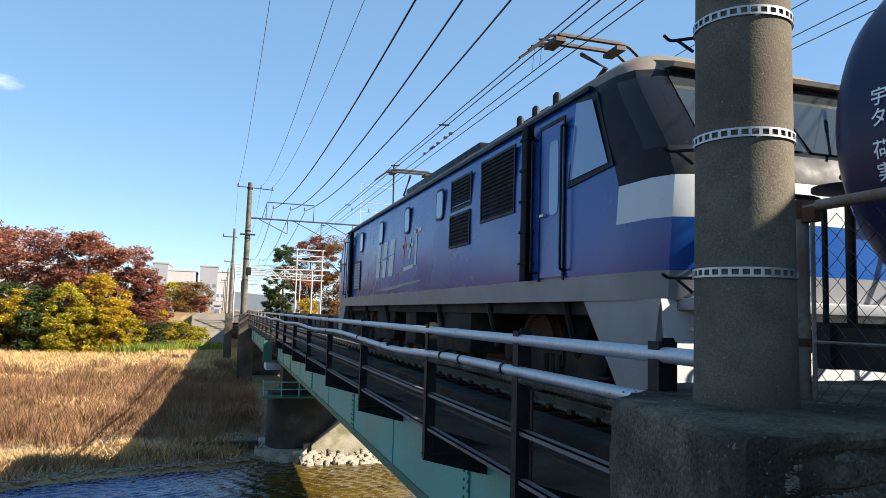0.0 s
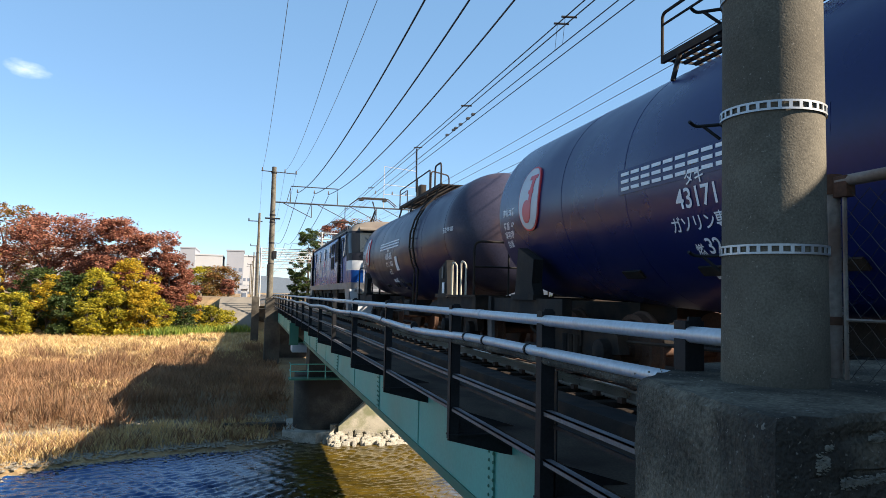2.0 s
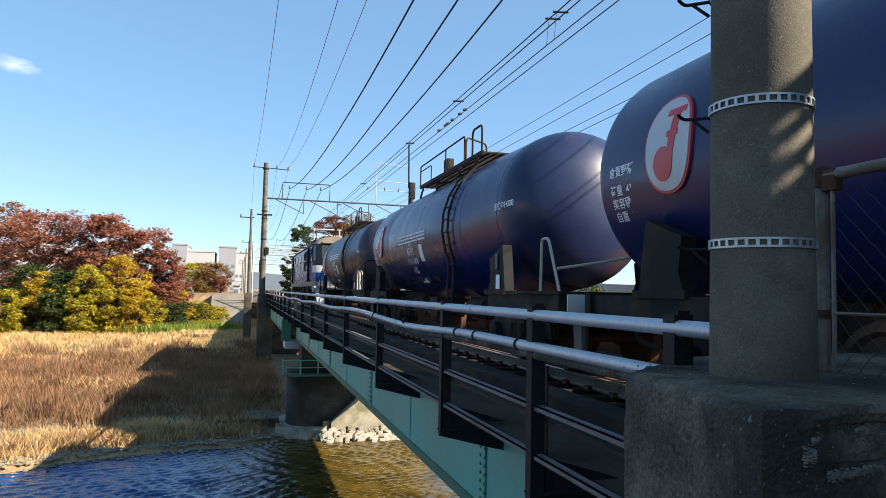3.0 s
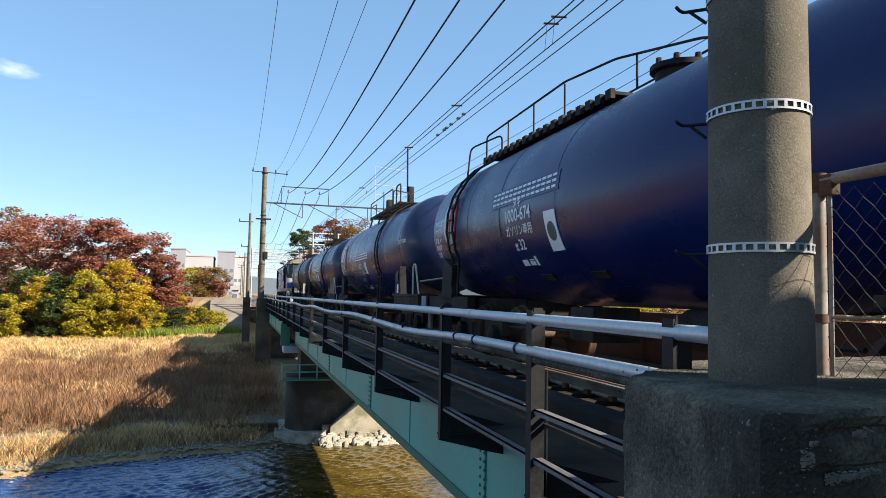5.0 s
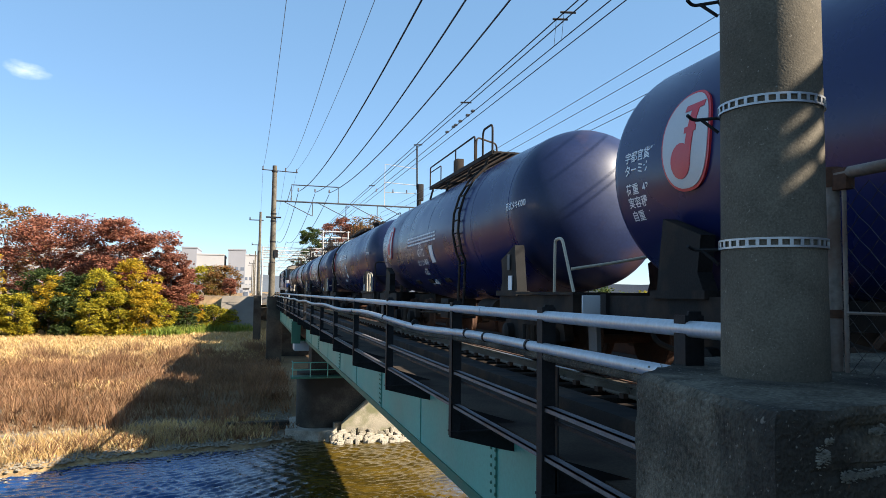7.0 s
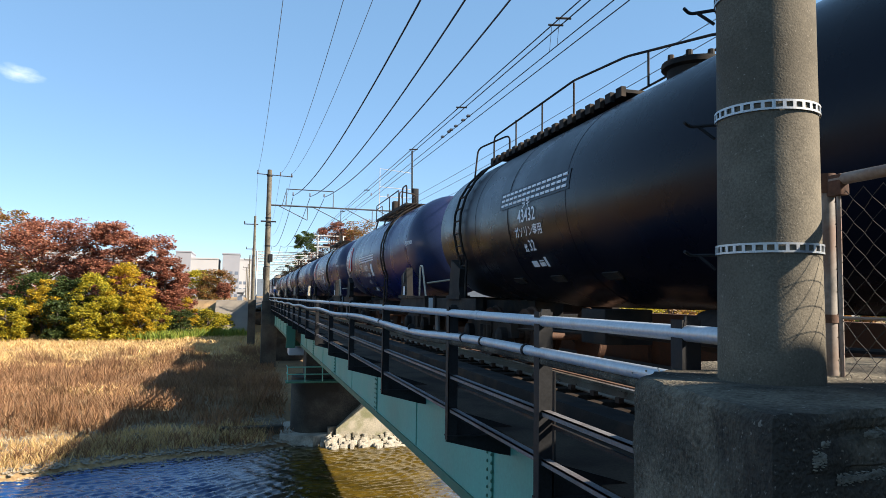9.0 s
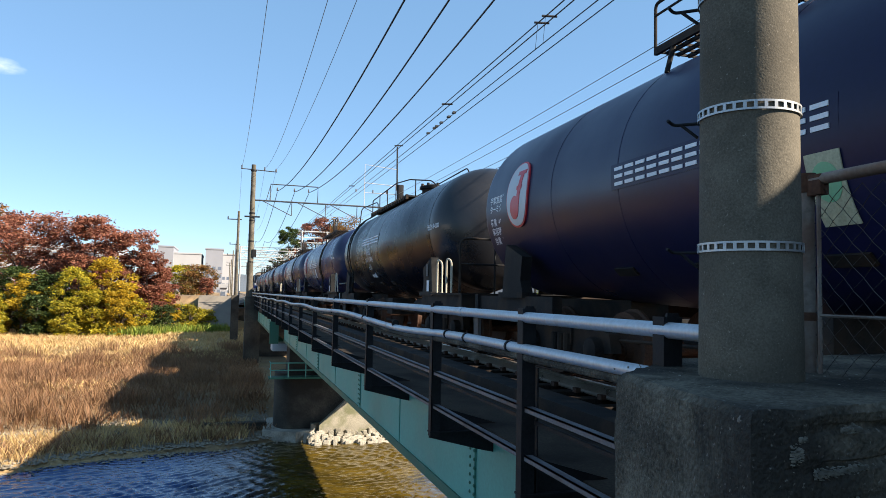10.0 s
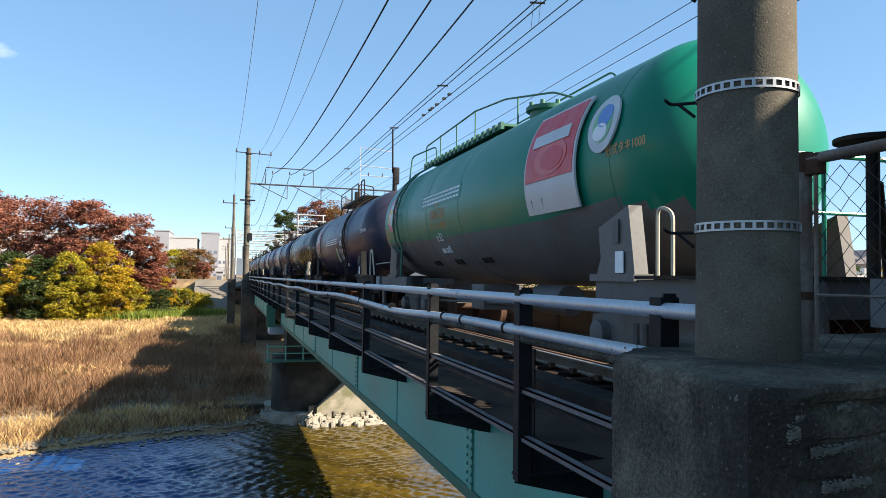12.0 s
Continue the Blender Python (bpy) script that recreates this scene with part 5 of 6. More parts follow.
    if braked:
        for x0, y0, y1, h in ((-1.28, -5.0, -5.16, 1.62), (-1.28, -5.55, -5.71, 1.62), (1.28, -5.5, -5.7, 1.6)):
            part("side_handrail", tube(B(), bend([(x0, y0, 1.02), (x0, y0, h), (x0 * 0.97, y1, h - 0.05), (x0 * 0.97, y1, 1.02)], 0.1), 0.017, 8), "yellow_white", w, "pale bent handrail")
    else:
        part("side_handrail", tube(B(), bend([(-1.28, -5.9, 1.02), (-1.28, -5.92, 1.66), (-1.28, -6.12, 1.66), (-1.27, -6.42, 1.02)], 0.07), 0.018, 8), "yellow_white", w, "pale slanting handrail")
        part("side_handrail", tube(B(), bend([(0.5, -6.3, 1.02), (0.5, -6.3, 1.7), (0.85, -6.3, 1.7), (1.1, -6.3, 1.02)], 0.07), 0.018, 8), "frame_black", w)
        part("coupling_board", box(B(), -1.25, -0.3, -6.6, -6.57, 0.72, 1.0, 0.008), "white", w, "chipped pale board above the coupling")
    if number == "1000-885":
        # front platform with the brake wheel, beside the locomotive
        part("front_deck", box(B(), -1.25, 1.25, 6.46, 7.0, 1.003, 1.03), "frame_black", w)
        part("front_handrail", tube(B(), bend([(-1.2, 6.92, 1.02), (-1.2, 6.92, 1.9), (-0.75, 6.92, 1.9), (-0.75, 6.92, 1.02)], 0.1), 0.02, 8), "frame_black", w)
        part("front_handrail", tube(B(), bend([(0.5, 6.92, 1.02), (0.5, 6.92, 1.9), (1.1, 6.92, 1.9), (1.1, 6.92, 1.02)], 0.1), 0.02, 8), "frame_black", w)
        bm = B()
        tube(bm, [(-0.5, 6.94, 1.0), (-0.5, 6.94, 1.98)], 0.035, 10)
        lathe(bm, [(1.96, 0.05, 0), (1.98, 0.25, 0), (2.01, 0.25, 0), (2.03, 0.05, 0)], 24, "z", (-0.5, 6.94, 0))
        part("front_brake_stand", bm, "frame_black", w, "dark brake wheel on an upright")
    if braked:
        part("end_handrail", tube(B(), bend([(-1.22, -6.1, 1.02), (-1.22, -6.1, 1.92), (1.2, -6.1, 1.92), (1.2, -6.1, 1.02)], 0.13), 0.02, 8), "tank_green" if green else "frame_black", w)
        part("end_cross_bar", tube(B(), [(-1.2, -6.1, 1.5), (1.2, -6.1, 1.5)], 0.016, 8), "tank_green" if green else "frame_black", w)
        for x in (-0.62, 0.1, 0.5):
            part("end_upright", tube(B(), [(x, -6.1, 1.02), (x, -6.1, 1.92)], 0.016, 8), "tank_green" if green else "frame_black", w)
    else:
        part("end_handrail", tube(B(), bend([(-1.2, -6.2, 1.3), (-0.7, -6.3, 1.38), (0.2, -6.3, 1.55), (0.6, -6.2, 1.02)], 0.1), 0.018, 8), "yellow_white", w, "slanting pale handrail")
    bm = B()
    tube(bm, [(-0.45, -6.36, 1.0), (-0.45, -6.36, 1.98)], 0.045, 10)
    lathe(bm, [(1.96, 0.05, 0), (1.98, 0.25, 0), (2.01, 0.25, 0), (2.03, 0.05, 0)], 24, "z", (-0.45, -6.36, 0))
    tube(bm, [(-0.25, -6.3, 1.0), (-0.4, -6.36, 1.7)], 0.03, 8)
    if braked:
        part("brake_stand", bm, "frame_black", w, "dark hand brake stand with a wheel")
    else:
        bm.free()
    for x in (-1.05, 0.75):
        bm = B()
        prism(bm, [(-6.55, 0.35), (-6.35, 0.35), (-6.3, 1.0), (-6.5, 1.0)], "x", x, x + 0.05)
        box(bm, x - 0.15, x + 0.2, -6.56, -6.3, 0.3, 0.34)
        part("step", bm, "frame_grey", w)
    for q in (-1, 1):
        part("air_hose", tube(B(), bend([(q * 0.38, -6.45, 0.9), (q * 0.43, -6.7, 0.5), (q * 0.3, -6.9, 0.42)], 0.15), 0.03, 8), "frame_black", w)
    # bottom valve gear and brake rigging between the bogies
    bm = B()
    tube(bm, [(-0.7, -2.2, 0.62), (-0.7, 2.2, 0.62)], 0.035, 8)
    lathe(bm, [(-0.5, 0.05, 0), (-0.48, 0.2, 0), (0.4, 0.2, 0), (0.42, 0.05, 0)], 16, "y", (-0.5, -1.4, 0.72))
    box(bm, -0.9, -0.3, 0.3, 0.9, 0.5, 0.9, 0.02)
    tube(bm, [(-0.9, -3.4, 0.7), (-0.8, 3.4, 0.55)], 0.02, 6)
    part("brake_gear", bm, fmat, w)
    top = axis + r
    rail_mat = "green_dark" if green else "frame_black"
    if kind == 43:
        py0, py1 = -1.98, 2.66
        bm = B()
        for x in np.linspace(-0.72, 0.3, 9):
            box(bm, x - 0.012, x + 0.012, py0, py1, top + 0.02, top + 0.06)
        n = 34
        for k in range(n + 1):
            yy = py0 + (py1 - py0) * k / n
            box(bm, -0.72, 0.3, yy - 0.008, yy + 0.008, top + 0.03, top + 0.055)
        box(bm, -0.75, -0.71, py0, py1, top + 0.0, top + 0.075)
        part("walkway_grating", bm, rail_mat, w)
        for yy in (py0 + 0.3, -0.6, 0.9, py1 - 0.3):
            part("walkway_stay", tube(B(), [(-0.72, yy, top + 0.02), (-0.8, yy, top - 0.27)], 0.025, 6), rail_mat, w)
        bm = B()
        z = top + 0.05
        h = 0.5
        part("end_hoop", tube(B(), bend([(-0.73, py0 + 0.05, z), (-0.73, py0 + 0.05, z + h), (-0.73, py0 + 0.6, z + h), (-0.73, py0 + 0.6, z)], 0.12), 0.02, 8), rail_mat, w)
        part("gate_hoop", tube(B(), bend([(-0.73, py0 + 1.0, z), (-0.73, py0 + 1.0, z + h - 0.04), (-0.15, py0 + 1.5, z + h - 0.04), (-0.15, py0 + 1.5, z)], 0.12), 0.018, 8), rail_mat, w)
        tube(bm, bend([(-0.73, py0 + 1.1, z), (-0.73, py0 + 1.1, z + h), (-0.73, py1, z + h - 0.02), (-0.73, py1, z)], 0.06), 0.017, 8)
        tube(bm, [(-0.73, py1 - 2.2, z), (-0.73, py1 - 2.2, z + h)], 0.015, 8)
        tube(bm, bend([(-0.73, py1 - 1.0, z), (-0.73, py1 - 1.0, z + 0.36), (-0.73, py1, z + 0.36)], 0.05), 0.013, 8)
        part("top_handrail", bm, rail_mat, w)
        part("vent_box", box(B(), -0.4, -0.24, py1 - 1.15, py1 - 0.85, z, z + 0.52, 0.01), rail_mat, w)
        bm = B()
        lathe(bm, [(top - 0.05, 0.36, 0), (top + 0.12, 0.36, 0), (top + 0.2, 0.2, 0)], 20, "z", (0.0, 0.5, 0))
        part("manhole", bm, rail_mat, w)
        lad = -1.8
    else:
        py0, py1 = 0.6, 5.2
        bm = B()
        box(bm, -0.5, 0.5, py0, py1, top + 0.03, top + 0.07)
        for k in range(18):
            yy = py0 + (py1 - py0) * k / 17
            box(bm, -0.56, -0.5, yy - 0.07, yy + 0.07, top - 0.04, top + 0.08)
        part("walkway_grating", bm, rail_mat, w)
        bm = B()
        z = top + 0.05
        tube(bm, bend([(-0.52, py1, z), (-0.52, py1, z + 0.42), (-0.52, 1.9, z + 0.5), (-0.45, 0.6, z + 0.42), (-0.3, -0.9, z + 0.18), (-0.3, -1.5, z - 0.04)], 0.1), 0.016, 8)
        for yy in (4.1, 3.0, 1.9):
            tube(bm, [(-0.52, yy, z - 0.06), (-0.52, yy, z + 0.47)], 0.014, 8)
        tube(bm, [(-0.4, 0.2, z - 0.06), (-0.4, 0.2, z + 0.36)], 0.014, 8)
        part("ladder_hoop", tube(B(), bend([(-0.98, py1 - 0.3, z - 0.45), (-0.92, py1 - 0.3, z + 0.12), (-0.5, py1 - 0.75, z + 0.3), (-0.5, py1 - 0.75, z)], 0.1), 0.016, 8), rail_mat, w)
        part("far_handrail", tube(B(), bend([(0.52, py1, z), (0.52, py1, z + 0.42), (0.52, -1.1, z + 0.5), (0.52, -1.6, z + 0.1)], 0.1), 0.016, 8), rail_mat, w)
        part("top_handrail", bm, rail_mat, w)
        bm = B()
        lathe(bm, [(top - 0.06, 0.3, 0), (top + 0.12, 0.3, 0), (top + 0.14, 0.36, 0), (top + 0.2, 0.36, 0), (top + 0.26, 0.15, 0)], 20, "z", (0, -0.1, 0))
        for k in range(8):
            a = k * math.pi / 4
            lathe(bm, [(top + 0.2, 0.04, 0), (top + 0.27, 0.035, 0)], 8, "z", (0.3 * math.cos(a), -0.1 + 0.3 * math.sin(a), 0))
        part("manhole", bm, rail_mat, w)
        lad = 4.85
    # ladder down the side
    q = float(np.interp(lad, [p[0] for p in prof], [p[1] for p in prof]))
    az = axis + r - q
    line = [(-(q + 0.07) * math.sin(radians(a)), (q + 0.07) * math.cos(radians(a)) + az) for a in (24, 38, 52, 66, 80, 94, 108, 116)]
    line.append((line[-1][0] - 0.02, 0.82))
    lb = part("ladder", B(), rail_mat, w)
    bm = B()
    for dy in (-0.17, 0.17):
        tube(bm, [(x, lad + dy, z) for x, z in line], 0.022, 6)
    bm.to_mesh(lb.data)
    bm.free()
    bm = B()
    tube(bm, [(0, -0.17, 0), (0, 0.17, 0)], 0.014, 6)
    rung = mesh_of("rung", bm, rail_mat, 30)
    for k in range(11):
        f = 0.3 + k * 0.68
        i = min(int(f), len(line) - 2)
        x, z = (line[i][n] + (line[i + 1][n] - line[i][n]) * (f - i) for n in (0, 1))
        piece("rung", rung, lb, pose(x, lad, z))
    # writing
    def spec(y0, z0):
        q = float(np.interp(y0, [p[0] for p in prof], [p[1] for p in prof]))
        return (y0, z0, axis + r - q, q)

    ink = "letter"
    if kind == 43:
        ty, tz, ny = 2.5, 2.3 if number == "1000-885" else 2.15, -0.9 if number == "43002" else 1.3
    else:
        ty, tz, ny = 2.7, 2.38, 1.75
    # owner's name: unread here, bars of its size
    bm_w = 2.6 if kind == 43 else 2.2
    skin_patch("name_board", rect(-0.05, bm_w + 0.05, -0.12, 0.12), w, spec(ty, tz), paint, 0.006)
    step = bm_w / 14
    bars = []
    for k in range(14):
        a, b = k * step + 0.02, (k + 1) * step - 0.02
        for v in (-0.07, 0.0, 0.07):
            bars.append((a, b, v - 0.016, v + 0.016))
    skin_bars("name_bars", bars, w, spec(ty, tz), ink)
    lettering("タキ", 0.14, w, spec(ny, tz - 0.17 if ny > -0.5 else tz + 0.1), ink if not green else "gold", "CENTER")
    lettering(number, 0.24, w, spec(ny, tz - 0.36 if ny > -0.5 else tz - 0.18), ink if not green else "gold", "CENTER")
    lettering("ガソリン専用", 0.155, w, spec(ny, tz - 0.54 if ny > -0.5 else tz - 0.4), ink if not green else "gold", "CENTER")
    lettering("燃", 0.12, w, spec(ny + 0.26, tz - 0.74 if ny > -0.5 else tz - 0.6), ink)
    lettering("32", 0.21, w, spec(ny, tz - 0.74 if ny > -0.5 else tz - 0.6), ink, "CENTER")
    for k, (u0, u1, v0, v1) in enumerate(((-0.24, -0.06, -0.03, 0.06), (0.0, 0.16, -0.03, 0.03), (0.02, 0.16, 0.045, 0.06), (0.2, 0.26, -0.04, 0.1))):
        skin_patch("data_mark", rect(u0, u1, v0, v1), w, spec(ny, tz - 0.92 if ny > -0.5 else tz - 0.78), ink, 0.004)
    for k in range(3):
        skin_patch("hatch_plate", rect(-0.18, 0.18, -0.05, 0.05), w, spec(2.9 - 1.4 * k, 1.28), "frame_black", 0.02)
    lettering("形式タキ" + ("1000" if number.startswith("1000") else "43000"), 0.12, w, spec(-3.95, 2.22), "gold" if green else ink)
    skin_patch("card", rect(-0.05, 0.05, -0.11, 0.11), w, spec(-4.68, 2.02), ink, 0.01)
    if logo:
        s = spec(5.03, 2.32)
        skin_patch("emblem_disc", oval(0.35, 0.43, 36, p=2.3), w, s, "red", 0.02, "white oval emblem with a red edge")
        skin_patch("emblem_field", oval(0.325, 0.405, 36, p=2.3), w, s, "white", 0.026)
        skin_patch("emblem_bar", [(0.0, -0.18), (0.09, -0.18), (0.17, 0.24), (0.23, 0.24), (0.24, 0.29), (-0.02, 0.29), (-0.03, 0.24), (0.07, 0.24)], w, s, "red", 0.032)
        skin_patch("emblem_dot", oval(0.14, 0.15, 20, -0.05, -0.17), w, s, "red", 0.032)
        skin_patch("emblem_cross", rect(0.0, 0.16, 0.05, 0.1), w, s, "red", 0.032)
        home = {"1000-885": ("宇都宮貨物", "ターミナル駅常備"), "43171": ("", "南松本駅常備"), "43271": ("", "倉賀野駅常備")}.get(number, ("宇都宮貨物", "ターミナル駅常備"))
        loads = {"1000-885": ("45t", "61.6", "17.1t"), "43171": ("43t", "58.9", "16.2t"), "43271": ("43t", "58.9", "16.2t")}.get(number, ("43t", "58.9", "16.0t"))
        for k, words in enumerate((home[0], home[1], "荷重  " + loads[0], "実容積 " + loads[1] + "m³", "自重  " + loads[2])):
            if words:
                lettering(words, 0.115, w, spec(6.1, 2.3 - 0.125 * k - (0.06 if k > 1 else 0.0)), ink)
    if green:
        s = spec(5.45, 2.38)
        skin_patch("front_emblem", oval(0.33, 0.38, 32), w, s, "pink", 0.012, "round pink and white emblem with a gold mark")
        skin_patch("front_emblem_field", oval(0.21, 0.25, 28), w, s, "white", 0.016)
        skin_patch("front_emblem_mark", [(-0.3, -0.2), (-0.2, -0.2), (-0.1, 0.02), (0.22, 0.05), (0.22, 0.11), (-0.18, 0.1)], w, s, "yellow", 0.02)
        for k, words in enumerate(("荷重  45t", "実容積 61.6m³", "自重  16.6t")):
            lettering(words, 0.105, w, spec(6.2, 1.98 - 0.12 * k), "gold")
        s = spec(-2.8, 2.38)
        skin_patch("owner_panel", rect(-0.66, 0.66, -0.62, 0.62), w, s, "white", 0.022, "red and white owner's panel")
        skin_patch("owner_field", rect(-0.62, 0.62, -0.24, 0.58), w, s, "red", 0.027)
        skin_patch("owner_swirl", oval(0.42, 0.2, 24, 0.05, 0.0), w, s, "swirl_red", 0.031)
        skin_patch("owner_core", oval(0.3, 0.13, 24, 0.1, -0.02), w, s, "red", 0.035)
        skin_patch("owner_bar", rect(-0.48, 0.46, 0.16, 0.31), w, s, "white", 0.039)
        s = spec(-3.88, 2.56)
        skin_patch("round_mark", oval(0.29, 0.3), w, s, "white", 0.02, "round white badge with blue and green")
        skin_patch("round_mark_ring", oval(0.19, 0.2), w, s, "emblem_green", 0.025)
        skin_patch("round_mark_top", oval(0.14, 0.12, 20, 0.03, 0.07), w, s, "emblem_blue", 0.029)
        skin_patch("round_mark_low", oval(0.14, 0.09, 20, -0.02, -0.09), w, s, "letter", 0.029)
    elif kind == 10 and number != "43432":
        s = spec(0.72, 1.8)
        skin_patch("rail_badge", rect(-0.16, 0.16, -0.25, 0.25), w, s, "emblem_green" if number == "1000-885" else "letter", 0.006)
        skin_patch("rail_badge_dot", oval(0.11, 0.12), w, s, "frame_grey", 0.01)
    elif number != "43432":
        s = spec(0.0 if number == "43002" else 0.35, 1.7 if number == "43002" else 1.8)
        skin_patch("rail_badge", rect(-0.14, 0.14, -0.24 if number == "43002" else -0.18, 0.24 if number == "43002" else 0.18), w, s, "badge" if number == "43002" else "letter", 0.006)
        skin_patch("rail_badge_dot", oval(0.11, 0.13, 20, 0, 0.05), w, s, "emblem_green" if number == "43002" else "letter", 0.01)
    return w


def build_locomotive(y):
    L = thing("electric_locomotive", "blue and white electric freight locomotive with raised pantographs", "locomotive", place=(0, y, RAIL))
    HALF = 8.72

    def front(z):
        """How far the body reaches at a height: upright below, sloping back over the windscreen."""
        return float(np.interp(z, [0.9, 1.3, 2.2, 2.5, 3.35, 3.55, 3.8], [8.5, 8.62, 8.72, 8.6, 7.95, 7.7, 7.2]))

    half = [(1.42, 1.2), (1.46, 1.5), (1.46, 2.6), (1.43, 3.15), (1.33, 3.4), (1.1, 3.58), (0.75, 3.69), (0.35, 3.74)]
    ring = half + [(-x, z) for x, z in half[::-1]]

    def skin(bm, pts, ends):
        """A hull lofted along y through rounded ends."""
        rows = []
        stops = [(-1, 0.80, 0.0), (-1, 0.93, 0.09), (-1, 0.985, 0.3), (-1, 1.0, 0.78)]
        stops = stops + [(1, s, d) for _, s, d in stops[::-1]]
        for sgn, sx, back_off in stops:
            row = []
            for x, z in pts:
                row.append(bm.verts.new((x * sx, sgn * (front(z) - back_off), z)))
            rows.append(row)
        for a, b in zip(rows, rows[1:]):
            for k in range(len(pts) - 1):
                bm.faces.new([a[k], a[k + 1], b[k + 1], b[k]])
        if ends:
            for row in (rows[0], rows[-1]):
                n = len(row)
                for k in range(n // 2 - 1):
                    bm.faces.new([row[k], row[k + 1], row[n - 2 - k], row[n - 1 - k]])
        bmesh.ops.recalc_face_normals(bm, faces=bm.faces)

    side_z = [1.42, 1.5, 1.85, 2.19, 2.45, 2.6, 3.0, 3.2, 3.3]

    def half_x(z):
        return float(np.interp(z, [h[1] for h in half], [h[0] for h in half]))

    bm = B()
    pts = [(half_x(z), z) for z in side_z]
    skin(bm, pts + [(-x, z) for x, z in pts[::-1]], True)
    body = part("body", bm, "blue", L, "glossy blue body", 28)
    body.data.materials.append(M["white"]), body.data.materials.append(M["slate"]), body.data.materials.append(M["screen"])
    for f in body.data.polygons:
        c, e = f.center, abs(f.center.y)
        if e > 7.2:
            if 1.85 < c.z < 2.19:
                f.material_index = 1
            elif c.z >= 2.19 and e > 7.2:
                f.material_index = 3 if 2.5 < c.z < 3.25 and e > front(c.z) - 0.45 else 2
    bm = B()
    pts = [(half_x(z) * 0.997, z) for z in (3.3, 3.4, 3.5, 3.58)] + [(0.75, 3.69), (0.35, 3.74)]
    skin(bm, pts + [(-x, z) for x, z in pts[::-1]], True)
    part("roof", bm, "roof_tan", L, "dusty tan roof", 40)
    bm = B()
    pts = [(1.43, 1.18), (1.45, 1.42)]
    skin(bm, pts + [(-x, z) for x, z in pts[::-1]], True)
    part("sill", bm, "sill_grey", L, "light grey sill band", 28)
    # gutter along the roof edge
    for s in (-1, 1):
        bm = B()
        box(bm, s * 1.4 - 0.03, s * 1.4 + 0.03, -7.3, 7.3, 3.27, 3.31)
        part("gutter", bm, "slate", L)
    # louvres
    def louvre(y0, y1, z0, z1, slats, mat="louvre"):
        for s in (-1, 1):
            x = s * (half_x((z0 + z1) / 2) + 0.002)
            fr = part("louvre", B(), "slate", L)
            bm = B()
            box(bm, min(x, x - s * 0.03), max(x, x - s * 0.03), y0, y1, z0, z1)
            t = 0.035
            for a, b, c, d in ((y0 - t, y1 + t, z1, z1 + t), (y0 - t, y1 + t, z0 - t, z0), (y0 - t, y0, z0, z1), (y1, y1 + t, z0, z1)):
                box(bm, min(x, x + s * 0.018), max(x, x + s * 0.018), a, b, c, d)
            bm.to_mesh(fr.data)
            bm.free()
            bm = B()
            for k in range(slats):
                z = z0 + (z1 - z0) * (k + 0.5) / slats
                hh = (z1 - z0) / slats * 0.42
                prism(bm, [(x + s * 0.003, z + hh), (x + s * 0.016, z - hh), (x + s * 0.012, z - hh * 1.3), (x + s * 0.001, z + hh * 0.6)], "y", y0 + 0.005, y1 - 0.005)
            part("slats", bm, mat, fr)

    louvre(-5.5, -4.35, 2.3, 3.08, 15)
    louvre(-3.85, -2.95, 2.63, 3.05, 8)
    louvre(-3.85, -2.95, 2.06, 2.5, 8)
    louvre(4.75, 5.6, 1.62, 2.3, 10, "sill_grey")
    # small round-cornered side windows
    for yy in (-2.35, -0.15, 2.25, 4.65):
        for s in (-1, 1):
            x = s * 1.464
            wn = part("side_window", B(), "slate", L)
            bm = B()
            o = oval(0.21, 0.26, 20, yy, 2.8, 5)
            prism(bm, o, "x", x, x + s * 0.015)
            bm.to_mesh(wn.data)
            bm.free()
            bm = B()
            prism(bm, oval(0.17, 0.22, 20, yy, 2.8, 5), "x", x + s * 0.012, x + s * 0.019)
            part("pane", bm, "glass_blue", wn)
    # cab fittings at both ends
    for e in (-1, 1):
        for s in (-1, 1):
            x = s * 1.462
            # side window of the cab, on the skin's slope
            wn = part("cab_side_window", B(), "slate", L)
            q = [(7.02, 2.4), (7.05, 3.2), (7.42, 3.14), (7.78, 2.44)]
            bm = B()
            o = [(6.96, 2.33), (7.0, 3.25), (7.47, 3.2), (7.87, 2.4)]
            def lean(z):
                return s * (half_x(z) + 0.004)
            a = [bm.verts.new((lean(z), e * yy, z)) for yy, z in o]
            b = [bm.verts.new((lean(z) + s * 0.014, e * yy, z)) for yy, z in o]
            bm.faces.new(b)
            for k in range(4):
                bm.faces.new([a[k], a[(k + 1) % 4], b[(k + 1) % 4], b[k]])
            bmesh.ops.recalc_face_normals(bm, faces=bm.faces)
            bm.to_mesh(wn.data)
            bm.free()
            bm = B()
            bm.faces.new([bm.verts.new((lean(z) + s * 0.02, e * yy, z)) for yy, z in q])
            part("pane", bm, "glass_blue", wn)
            # door with recess lines, pillar and grab rails
            d = part("cab_door", B(), "blue", L)
            bm = B()
            y0, y1 = sorted((e * 6.3, e * 6.86))
            box(bm, min(x, x + s * 0.012), max(x, x + s * 0.012), y0, y1, 1.44, 3.08)
            bm.to_mesh(d.data)
            bm.free()
            bm = B()
            for a, b, c, f in ((y0 - 0.03, y0, 1.4, 3.12), (y1, y1 + 0.03, 1.4, 3.12), (y0, y1, 3.08, 3.12)):
                box(bm, min(x, x + s * 0.02), max(x, x + s * 0.02), a, b, c, f)
            part("door_frame", bm, "slate", d)
            bm = B()
